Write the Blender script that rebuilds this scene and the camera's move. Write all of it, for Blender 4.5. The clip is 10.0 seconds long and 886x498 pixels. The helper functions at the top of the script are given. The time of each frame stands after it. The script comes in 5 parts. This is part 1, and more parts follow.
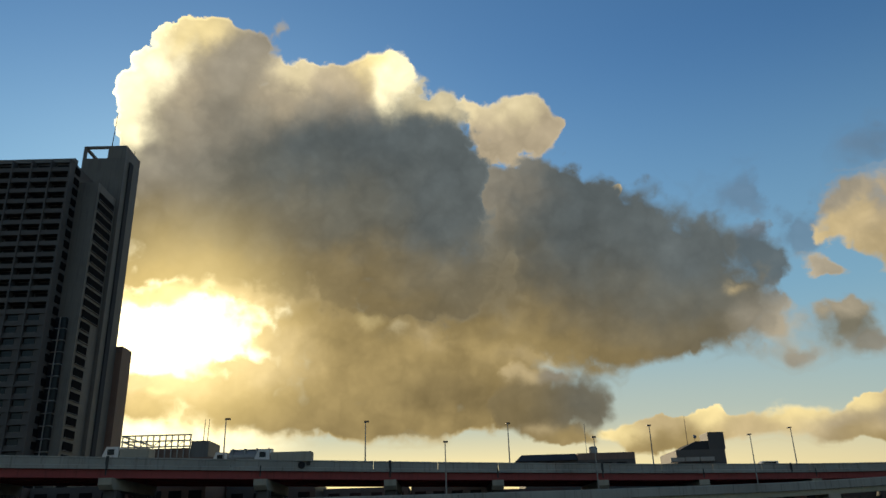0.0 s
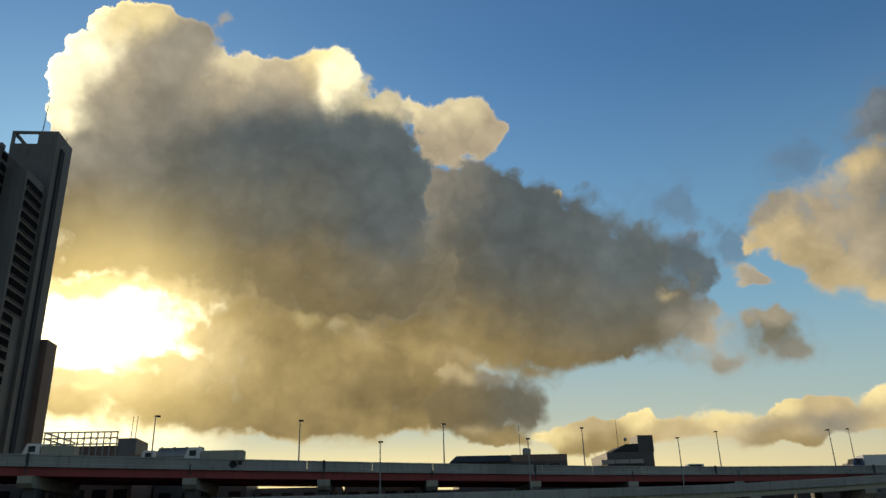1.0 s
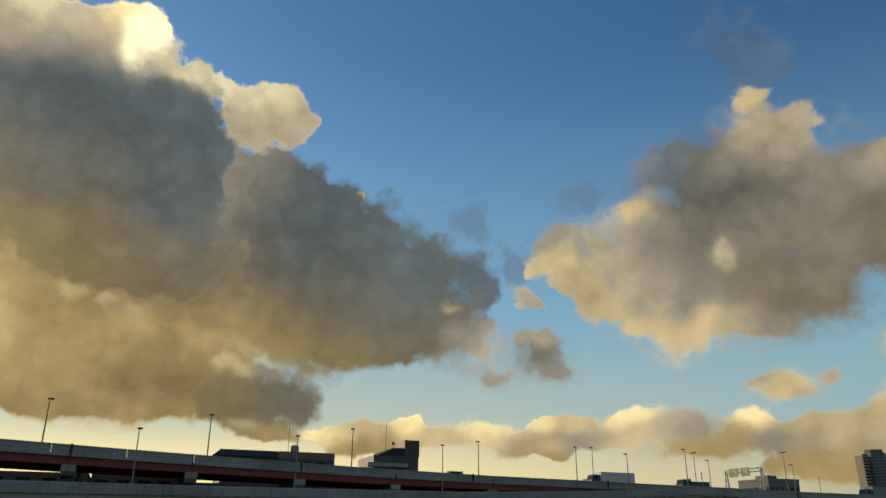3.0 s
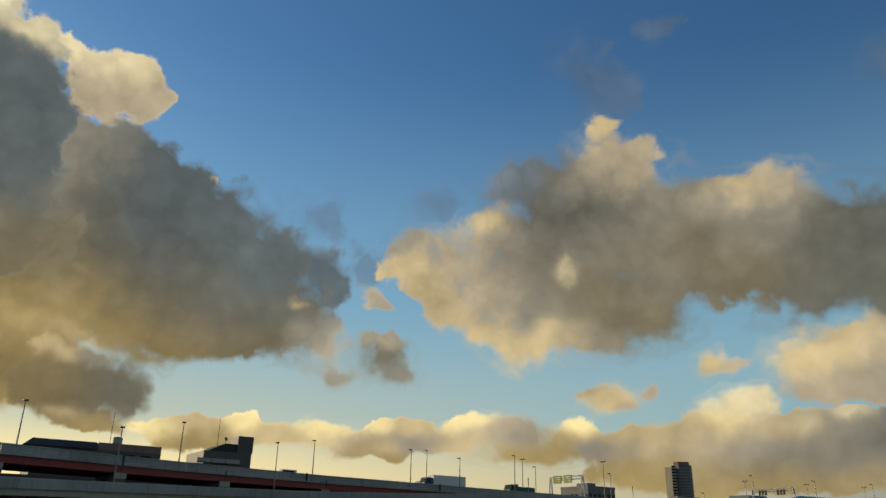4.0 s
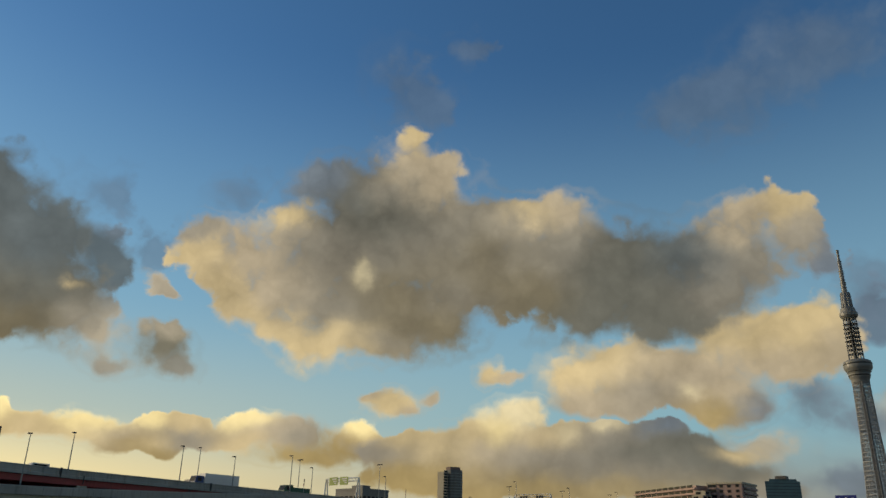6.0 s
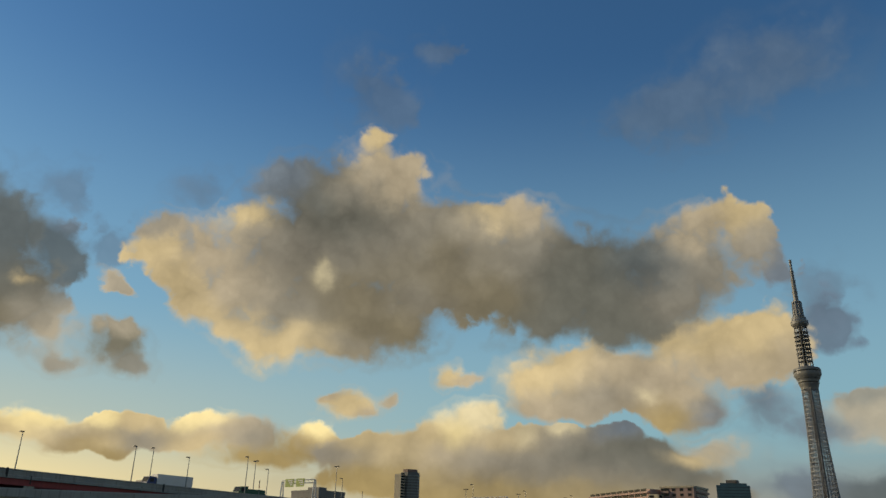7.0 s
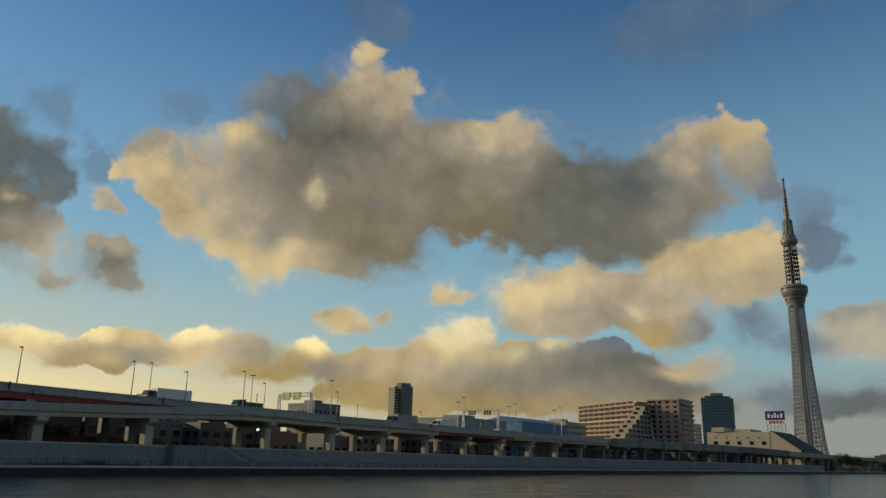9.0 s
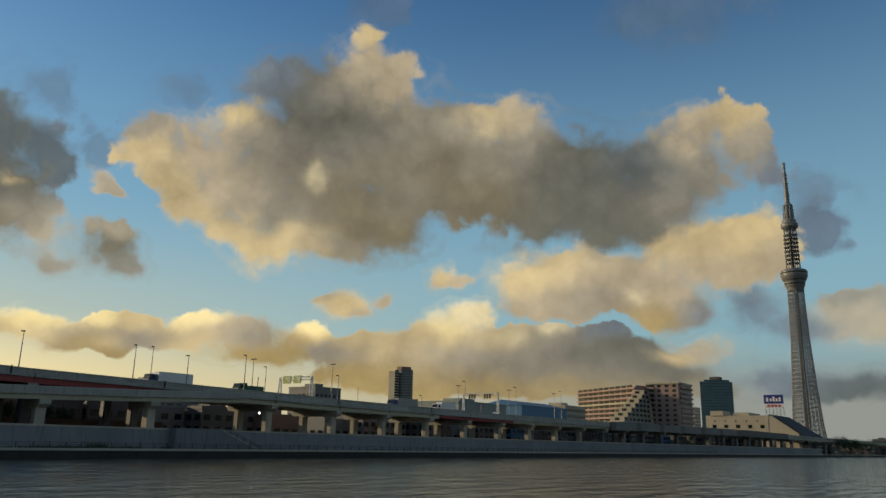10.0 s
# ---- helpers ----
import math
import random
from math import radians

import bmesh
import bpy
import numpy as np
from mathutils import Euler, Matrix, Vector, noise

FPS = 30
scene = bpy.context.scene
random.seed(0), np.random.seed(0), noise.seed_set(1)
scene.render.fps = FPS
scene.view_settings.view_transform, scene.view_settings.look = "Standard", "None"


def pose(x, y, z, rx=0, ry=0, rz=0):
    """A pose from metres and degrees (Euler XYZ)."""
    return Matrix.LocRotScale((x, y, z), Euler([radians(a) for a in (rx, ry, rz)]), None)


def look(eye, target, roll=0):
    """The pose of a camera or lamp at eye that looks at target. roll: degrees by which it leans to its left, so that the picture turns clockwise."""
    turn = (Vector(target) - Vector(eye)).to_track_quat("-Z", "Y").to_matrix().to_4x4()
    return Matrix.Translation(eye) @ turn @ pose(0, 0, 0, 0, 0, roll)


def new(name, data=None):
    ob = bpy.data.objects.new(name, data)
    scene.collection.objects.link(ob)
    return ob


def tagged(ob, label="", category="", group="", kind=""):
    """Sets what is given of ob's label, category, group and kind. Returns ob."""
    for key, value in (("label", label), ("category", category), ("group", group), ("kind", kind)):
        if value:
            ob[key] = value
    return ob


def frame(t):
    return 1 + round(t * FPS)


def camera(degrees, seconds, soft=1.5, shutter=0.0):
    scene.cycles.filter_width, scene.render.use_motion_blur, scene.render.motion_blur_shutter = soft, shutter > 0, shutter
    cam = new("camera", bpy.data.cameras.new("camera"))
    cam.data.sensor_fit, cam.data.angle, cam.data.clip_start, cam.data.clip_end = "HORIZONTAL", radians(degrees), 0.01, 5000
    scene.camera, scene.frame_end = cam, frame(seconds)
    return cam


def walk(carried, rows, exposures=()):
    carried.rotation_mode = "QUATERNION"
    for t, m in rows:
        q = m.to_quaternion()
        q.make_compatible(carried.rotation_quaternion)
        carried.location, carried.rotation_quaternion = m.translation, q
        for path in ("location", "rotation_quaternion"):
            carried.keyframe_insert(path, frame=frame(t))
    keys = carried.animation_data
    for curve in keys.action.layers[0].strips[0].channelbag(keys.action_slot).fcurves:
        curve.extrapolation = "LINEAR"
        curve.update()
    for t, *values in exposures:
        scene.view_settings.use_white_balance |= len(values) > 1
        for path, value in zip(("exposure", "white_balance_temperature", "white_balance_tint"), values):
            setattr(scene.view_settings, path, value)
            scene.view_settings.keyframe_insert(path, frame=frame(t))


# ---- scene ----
# Eye on the near bank, 4 m above the river; x runs along the far bank, y across the water.
cam = camera(60.36, 10.0)
EYE = 4.0
ROWS = [
    (0.0, 111.10, 1.60, -0.00),
    (0.5, 111.11, 1.57, -0.34),
    (1.0, 111.00, 1.59, -4.79),
    (1.5, 110.92, 1.50, -8.92),
    (2.0, 110.86, 1.30, -12.56),
    (3.5, 110.84, -0.96, -27.67),
    (4.0, 110.96, -1.09, -33.86),
    (4.5, 111.10, -1.23, -38.85),
    (5.0, 111.22, -1.19, -43.34),
    (5.5, 111.29, -1.20, -46.79),
    (6.0, 111.39, -1.22, -49.95),
    (7.5, 111.43, -1.20, -53.55),
    (8.0, 109.92, -1.21, -53.57),
    (8.5, 107.23, -1.19, -53.59),
    (9.0, 105.48, -1.18, -53.60),
    (9.5, 104.78, -1.18, -53.60),
    (10.0, 104.29, -1.21, -53.60),
]
walk(cam, [(t, pose(0.08 * (6 - t), 0, EYE, rx, ry, rz)) for t, rx, ry, rz in ROWS])

# ---- light ----
SUN_AZ, SUN_EL = -19.0, 14.5      # degrees, clockwise from the y axis; above the horizon
sun_way = Vector((math.sin(radians(SUN_AZ)) * math.cos(radians(SUN_EL)), math.cos(radians(SUN_AZ)) * math.cos(radians(SUN_EL)), math.sin(radians(SUN_EL))))
sun = new("sun", bpy.data.lights.new("sun", "SUN"))
sun.data.energy, sun.data.angle, sun.data.color = 2.7, radians(0.6), (1.0, 0.80, 0.52)
sun.matrix_world = look(sun_way * 900, (0, 0, 0))


class Graph:
    """Short calls for the nodes of one tree."""

    def __init__(self, tree):
        self.t = tree
        tree.nodes.clear()

    def n(self, kind, **props):
        node = self.t.nodes.new(kind)
        for k, val in props.items():
            setattr(node, k, val)
        return node

    def put(self, node, i, val):
        if isinstance(val, bpy.types.NodeSocket):
            self.t.links.new(val, node.inputs[i])
        elif val is not None:
            node.inputs[i].default_value = val

    def math(self, op, a, b=None, c=None, clamp=False):
        m = self.n("ShaderNodeMath", operation=op, use_clamp=clamp)
        for i, val in enumerate((a, b, c)):
            self.put(m, i, val)
        return m.outputs[0]

    def vec(self, op, a, b=None, out=0, scale=None):
        m = self.n("ShaderNodeVectorMath", operation=op)
        self.put(m, 0, a), self.put(m, 1, b)
        if scale is not None:
            self.put(m, "Scale", scale)
        return m.outputs[out]

    def step(self, val, lo, hi, a=0.0, b=1.0):
        m = self.n("ShaderNodeMapRange", interpolation_type="SMOOTHSTEP")
        for i, x in enumerate((val, lo, hi, a, b)):
            self.put(m, i, x)
        return m.outputs[0]

    def mix(self, fac, a, b, blend="MIX"):
        m = self.n("ShaderNodeMix", data_type="RGBA", blend_type=blend)
        self.put(m, 0, fac), self.put(m, 6, a if isinstance(a, bpy.types.NodeSocket) else (*a, 1)), self.put(m, 7, b if isinstance(b, bpy.types.NodeSocket) else (*b, 1))
        return m.outputs[2]

    def noise(self, vector, scale, detail=4.0, rough=0.5, out=0):
        m = self.n("ShaderNodeTexNoise")
        self.put(m, "Vector", vector), self.put(m, "Scale", scale), self.put(m, "Detail", detail), self.put(m, "Roughness", rough)
        return m.outputs[out]


# Clouds as puffs, in degrees: azimuth, elevation, half width, half height, lean, and the tone of the vapour there
TONES = {"W": (1.8, 1.6, 1.0), "Y": (1.12, 0.90, 0.42), "C": (0.90, 0.76, 0.45), "P": (0.68, 0.53, 0.28), "K": (0.51, 0.42, 0.28), "L": (0.35, 0.31, 0.235), "N": (0.27, 0.245, 0.19),
    "T": (0.42, 0.31, 0.13), "O": (0.26, 0.195, 0.088), "B": (0.205, 0.172, 0.105), "G": (0.155, 0.152, 0.122), "S": (0.116, 0.138, 0.142), "H": (0.18, 0.22, 0.26), "V": (0.135, 0.18, 0.235)}
TOWERING_HEAD = [
    (-23.7, 30.7, 2.26, 3.14, 7, "W"), (-22.8, 33.1, 2.28, 2.45, -2, "W"), (-20.3, 35.4, 2.77, 1.42, 9, "Y"), (-24.1, 28.2, 1.24, 1.72, 7, "W"), (-22.7, 25.8, 1.91, 2.30, 6, "L"),
    (-15.3, 35.3, 3.22, 1.99, 7, "L"), (-18.2, 33.1, 3.99, 3.19, 10, "L"), (-20.5, 31.2, 2.81, 3.65, 5, "K"), (-17.2, 29.6, 4.18, 2.34, 7, "L"), (-20.2, 28.5, 3.52, 2.78, 9, "L"),
    (-11.4, 33.9, 2.37, 1.21, 5, "C"), (-9.3, 33.3, 2.56, 1.17, 3, "K"), (-13.2, 31.4, 3.28, 2.11, 5, "K"), (-4.7, 34.5, 2.91, 1.69, 2, "Y"), (-3.3, 33.3, 1.56, 1.99, -2, "W"),
    (-6.3, 33.1, 3.44, 1.66, 2, "K"), (0.1, 31.8, 2.41, 1.06, -1, "C"), (-8.0, 31.6, 3.94, 1.67, 3, "L"),
]
TOWERING_BODY = [
    (-10.7, 28.4, 8.14, 3.85, 3, "S"), (-15.6, 26.2, 6.70, 5.25, 6, "G"), (-3.6, 29.0, 6.73, 3.65, 1, "S"), (0.4, 27.3, 4.00, 4.18, -7, "S"), (-19.8, 24.9, 4.17, 5.16, 6, "N"),
    (-16.9, 21.5, 7.38, 3.58, 4, "B"), (-7.8, 23.3, 10.09, 4.67, 1, "G"), (0.5, 22.8, 4.58, 5.22, -3, "S"), (-21.2, 21.5, 3.29, 3.26, -18, "O"), (-16.3, 19.5, 8.29, 1.53, 4, "O"),
    (-6.8, 19.5, 8.83, 2.47, 1, "O"), (0.8, 18.4, 6.28, 3.22, -2, "B"), (-13.5, 22.6, 5.62, 3.39, 3, "B"), (-3.2, 17.0, 5.68, 1.73, -1, "O"), (-22.3, 18.6, 2.72, 1.02, 5, "T"),
]
CREAM = [
    (6.1, 29.9, 3.71, 2.66, -3, "K"), (6.9, 31.5, 2.50, 1.34, -4, "C"), (4.8, 28.5, 2.51, 2.05, -2, "K"), (8.6, 29.2, 1.78, 1.26, -5, "K"), (3.2, 31.6, 1.83, 0.96, -2, "C"),
    (14.8, 24.2, 1.14, 0.68, -7, "P"),
]
DARK_TOP = [
    (10.1, 25.0, 4.39, 2.35, -5, "S"), (6.4, 25.3, 2.99, 2.22, -3, "N"), (4.3, 23.1, 1.72, 3.72, -3, "L"), (10.4, 21.4, 6.77, 4.17, -5, "S"), (16.2, 21.6, 3.61, 2.51, -7, "S"),
    (18.0, 19.4, 4.61, 3.58, -6, "S"), (12.3, 17.9, 9.04, 3.65, -5, "G"), (20.1, 18.5, 3.10, 3.31, -18, "S"), (3.5, 18.5, 3.14, 2.97, 1, "B"), (21.8, 15.4, 2.71, 2.22, -3, "G"),
    (5.3, 19.7, 3.94, 3.72, 1, "B"),
]
DARK_BASE = [
    (6.9, 16.0, 7.64, 2.45, -3, "O"), (14.8, 14.1, 6.24, 2.15, -5, "B"), (13.9, 12.3, 4.06, 1.33, -4, "O"), (9.3, 13.7, 5.96, 1.70, -4, "T"), (19.1, 13.4, 4.13, 1.49, -6, "B"),
    (22.6, 16.1, 0.63, 0.51, -4, "P"), (17.8, 15.5, 5.66, 2.37, -6, "G"), (23.1, 13.9, 2.19, 1.64, -4, "L"), (4.6, 15.1, 5.10, 1.47, -3, "T"),
]
RAG = [
    (23.5, 18.9, 2.45, 1.96, -3, "S"), (24.7, 17.3, 1.90, 2.19, -9, "S"), (24.7, 20.2, 1.53, 0.98, -5, "H"), (24.7, 13.2, 1.85, 1.63, 2, "K"), (25.5, 11.3, 2.01, 0.85, -3, "L"),
    (28.9, 12.8, 1.98, 1.78, 5, "B"), (30.2, 11.4, 1.84, 0.84, -4, "N"), (28.8, 14.0, 1.42, 0.66, -5, "K"), (28.8, 16.7, 1.64, 0.81, -5, "K"), (22.2, 16.0, 1.01, 0.59, -3, "P"),
    (23.8, 14.9, 2.48, 1.36, -3, "L"),
]
GLOWING_TOP = [
    (-20.8, 17.3, 3.89, 0.93, 4, "Y"), (-14.9, 17.9, 5.37, 1.44, 3, "P"), (-9.3, 16.1, 6.02, 2.43, 1, "T"), (-11.8, 13.8, 2.92, 2.01, -0, "P"), (-3.7, 14.4, 6.09, 2.45, -1, "T"),
    (-5.4, 15.9, 1.02, 0.69, -1, "Y"), (-3.2, 14.8, 0.92, 0.59, -1, "C"), (-0.4, 14.8, 1.64, 0.98, -1, "P"), (0.7, 16.0, 4.12, 1.48, -2, "O"), (3.2, 13.4, 4.55, 1.95, -2, "T"),
    (-7.2, 17.4, 1.53, 0.49, 1, "P"), (-7.5, 14.0, 3.49, 1.75, -0, "T"), (-9.4, 18.4, 3.06, 1.08, 1, "P"), (-5.7, 18.3, 2.33, 1.18, 0, "T"), (6.2, 13.0, 3.00, 1.07, -3, "P"),
]
GLOWING_BASE = [
    (-6.6, 11.2, 8.36, 2.63, -0, "T"), (1.0, 10.6, 5.97, 2.64, -2, "O"), (-13.6, 9.7, 5.14, 1.95, 0, "T"), (-18.7, 10.6, 4.91, 1.28, 2, "P"), (-21.2, 9.3, 3.22, 1.15, 1, "T"),
    (-9.1, 8.5, 9.08, 1.40, -0, "T"), (-1.6, 8.0, 7.33, 1.04, -1, "T"), (-15.9, 12.1, 2.55, 0.65, 2, "P"), (-20.5, 10.3, 0.70, 0.36, 1, "Y"), (-22.2, 11.3, 2.15, 0.72, 2, "P"),
    (5.3, 11.7, 3.48, 1.93, -2, "T"), (-12.9, 11.7, 2.86, 0.94, 1, "P"),
]
BUMP = [
    (8.5, 9.3, 3.97, 2.17, -2, "B"), (10.6, 9.4, 2.02, 1.78, 5, "G"), (6.2, 9.1, 2.68, 2.13, -0, "O"), (8.7, 11.3, 1.47, 0.57, -3, "L"), (7.6, 7.6, 1.25, 0.47, -2, "P"),
    (9.1, 7.0, 2.61, 0.65, -3, "T"), (5.9, 11.5, 1.74, 0.67, -3, "P"),
]
HALF_LIT_WEST = [
    (30.5, 20.9, 2.13, 1.21, 9, "L"), (30.2, 19.1, 1.73, 1.11, 8, "P"), (32.4, 17.8, 2.34, 1.39, -33, "P"), (34.6, 16.1, 2.61, 1.30, -32, "P"), (38.1, 14.4, 2.90, 1.51, -20, "P"),
    (41.5, 13.9, 4.16, 1.55, 4, "P"), (36.4, 17.8, 4.10, 2.63, 6, "K"), (37.2, 22.6, 2.11, 1.15, 7, "P"), (38.3, 21.5, 1.91, 0.77, 6, "L"), (33.7, 20.0, 3.34, 1.80, 8, "K"),
    (39.6, 19.6, 4.27, 3.15, 5, "N"), (41.4, 16.4, 4.73, 2.19, 4, "N"), (45.7, 17.3, 5.38, 3.45, 3, "B"), (43.4, 19.5, 0.92, 1.08, 6, "C"), (43.0, 21.1, 4.15, 2.45, 4, "N"),
    (45.3, 14.1, 3.51, 1.17, 3, "N"),
]
HALF_LIT_PEAK = [
    (42.4, 24.9, 4.24, 2.67, 5, "G"), (44.6, 23.2, 5.83, 2.70, 4, "G"), (39.2, 25.6, 2.61, 2.16, 7, "H"), (46.9, 29.5, 1.67, 1.25, 4, "P"), (47.1, 27.5, 3.03, 1.75, 4, "K"),
    (49.5, 26.2, 2.15, 2.63, -59, "K"), (48.8, 22.1, 5.07, 2.97, 3, "N"), (49.1, 15.2, 3.32, 1.77, 2, "B"), (52.9, 20.8, 5.05, 3.48, 1, "B"), (56.1, 23.8, 2.06, 0.99, 0, "P"),
    (58.8, 24.0, 2.80, 1.58, -1, "K"), (59.5, 21.7, 3.44, 2.72, -1, "N"), (44.4, 25.5, 2.69, 1.46, 5, "L"), (54.7, 23.0, 2.69, 1.49, 1, "L"), (51.5, 23.7, 2.71, 1.48, 2, "N"),
]
HALF_LIT_EAST = [
    (57.0, 17.9, 3.90, 2.48, 0, "B"), (61.0, 16.6, 4.84, 2.70, -1, "G"), (65.0, 19.0, 5.31, 3.66, -2, "G"), (66.5, 15.8, 4.66, 2.03, -2, "G"), (68.5, 20.4, 4.23, 2.41, -4, "S"),
    (72.6, 22.1, 3.15, 1.89, -6, "K"), (75.1, 22.9, 2.27, 1.49, -7, "P"), (76.6, 20.9, 2.06, 1.94, -6, "L"), (73.0, 19.3, 3.78, 2.12, -5, "N"), (78.1, 19.1, 1.42, 1.73, -9, "H"),
    (70.3, 17.4, 3.36, 2.14, -3, "N"), (63.3, 20.7, 2.59, 1.96, -2, "G"), (53.9, 18.7, 3.67, 1.99, 1, "B"), (50.3, 17.8, 4.16, 2.48, 2, "N"), (56.1, 20.2, 4.76, 2.48, 0, "N"),
    (62.8, 19.5, 4.11, 2.45, -2, "G"),
]
BANK = [
    (72.9, 15.1, 3.03, 1.78, -3, "P"), (76.1, 14.2, 3.07, 2.51, 0, "P"), (70.7, 14.1, 2.71, 1.51, -2, "P"), (62.6, 12.7, 3.75, 1.55, -1, "P"), (59.6, 11.6, 2.23, 1.35, 1, "P"),
    (65.9, 12.3, 3.85, 1.62, -1, "K"), (60.8, 10.0, 3.91, 1.34, 0, "K"), (68.7, 11.4, 4.68, 2.11, -1, "K"), (74.6, 12.4, 3.97, 1.92, -3, "K"), (69.7, 9.4, 2.97, 1.20, -1, "T"),
    (72.0, 9.4, 1.61, 1.18, 2, "H"), (78.0, 12.9, 1.71, 1.60, 18, "K"), (64.8, 10.7, 3.36, 1.71, -0, "L"), (67.8, 10.6, 0.94, 0.56, -0, "C"), (71.6, 15.1, 0.47, 0.66, -7, "L"),
]
EAST = [
    (76.1, 9.8, 2.25, 2.10, 9, "H"), (80.5, 14.9, 2.48, 2.45, -21, "V"), (82.6, 8.7, 2.69, 1.81, -1, "K"), (81.0, 9.1, 1.83, 1.40, -0, "K"), (81.8, 10.1, 2.36, 0.70, -4, "N"),
    (76.8, 4.7, 3.32, 1.07, -0, "H"), (81.2, 4.0, 3.47, 1.02, -0, "S"), (72.1, 6.7, 2.68, 0.93, -1, "K"), (84.1, 7.5, 2.23, 1.06, -2, "K"), (79.2, 8.1, 2.04, 0.89, -2, "H"),
    (86.5, 8.8, 2.86, 2.49, 4, "L"), (87.3, 3.9, 4.07, 1.20, -1, "S"),
]
GREY_TOP = [
    (54.7, 9.2, 2.01, 1.28, 1, "C"), (53.9, 7.9, 1.20, 1.18, 2, "Y"), (56.4, 9.5, 1.40, 0.89, 1, "C"), (52.4, 7.7, 2.49, 1.08, 1, "P"), (57.5, 7.6, 2.97, 1.08, 1, "P"),
    (58.8, 7.8, 1.19, 0.78, 1, "C"), (61.7, 8.3, 1.17, 0.54, 0, "C"), (60.9, 7.6, 3.92, 1.07, 0, "L"), (65.5, 8.0, 1.72, 0.67, -0, "H"), (49.9, 6.6, 3.46, 1.27, 2, "P"),
    (47.3, 7.3, 2.36, 0.88, 2, "P"), (45.7, 6.4, 3.41, 1.06, 2, "L"), (70.4, 6.4, 1.82, 0.47, -0, "P"),
]
GREY_BASE = [
    (56.3, 6.2, 6.91, 1.85, 1, "L"), (64.6, 6.8, 4.54, 1.53, 0, "G"), (67.6, 5.9, 4.19, 1.32, -0, "G"), (62.5, 5.1, 8.65, 1.43, 0, "N"), (70.1, 5.0, 2.26, 1.02, 0, "G"),
    (57.1, 4.2, 12.22, 1.06, 1, "T"), (50.0, 5.0, 6.38, 1.06, 2, "T"), (53.3, 6.3, 2.97, 1.27, 1, "K"), (72.0, 4.0, 3.53, 0.82, 0, "N"),
]
ROW_WEST = [
    (13.4, 7.1, 1.70, 0.61, -1, "Y"), (15.9, 7.3, 2.43, 0.75, -2, "P"), (19.0, 7.7, 1.74, 0.80, -2, "Y"), (21.0, 6.9, 2.86, 0.93, -2, "P"), (25.1, 7.4, 2.33, 1.01, -2, "Y"),
    (23.2, 6.8, 1.88, 0.83, -2, "P"), (27.0, 6.7, 2.29, 0.91, -2, "K"), (27.9, 6.2, 2.03, 0.77, -2, "T"), (29.9, 5.7, 1.42, 0.58, -2, "T"), (31.0, 7.3, 1.24, 0.58, -3, "P"),
    (15.8, 6.3, 2.90, 0.65, -2, "T"), (17.5, 6.8, 2.41, 0.75, -2, "T"),
]
ROW_EAST = [
    (29.2, 7.5, 1.08, 0.63, 3, "Y"), (31.3, 7.7, 1.98, 0.82, 4, "P"), (31.5, 6.6, 2.83, 0.91, 4, "L"), (35.5, 8.0, 1.90, 0.84, 3, "Y"), (37.3, 7.4, 3.45, 1.13, 3, "K"),
    (39.1, 7.2, 2.11, 0.95, 3, "N"), (35.2, 6.6, 2.47, 0.84, 3, "P"), (43.9, 7.8, 1.26, 0.78, 2, "Y"), (43.2, 6.6, 2.89, 0.87, 2, "T"), (44.8, 7.1, 2.43, 0.78, 2, "P"),
    (40.4, 5.8, 4.23, 0.66, 3, "T"), (29.3, 6.2, 1.66, 0.54, 4, "P"),
]
SCRAP = [
    (53.6, 12.3, 1.22, 0.84, 1, "P"), (54.6, 12.0, 1.62, 0.45, 1, "K"), (45.5, 9.8, 2.37, 0.98, 2, "P"), (47.2, 9.3, 1.09, 0.49, 2, "K"), (48.9, 10.4, 0.75, 0.64, 1, "K"),
    (44.2, 10.3, 1.08, 0.44, 3, "K"),
]
WISP = [
    (74.7, 31.4, 7.51, 2.28, 4, "V"), (80.1, 33.1, 6.17, 2.61, 0, "V"), (70.2, 30.1, 4.73, 1.86, -7, "V"), (45.7, 33.6, 2.80, 3.15, -86, "V"), (52.0, 36.1, 2.72, 1.28, 1, "V"),
    (48.2, 31.9, 2.85, 1.90, 3, "V"), (33.3, 24.1, 2.94, 1.69, 9, "V"), (23.8, 22.7, 2.55, 1.59, -14, "V"), (27.6, 19.4, 2.27, 2.20, -75, "V"), (22.0, 17.4, 2.76, 2.60, 6, "V"),
    (80.0, 17.0, 2.70, 2.53, 72, "V"),
]


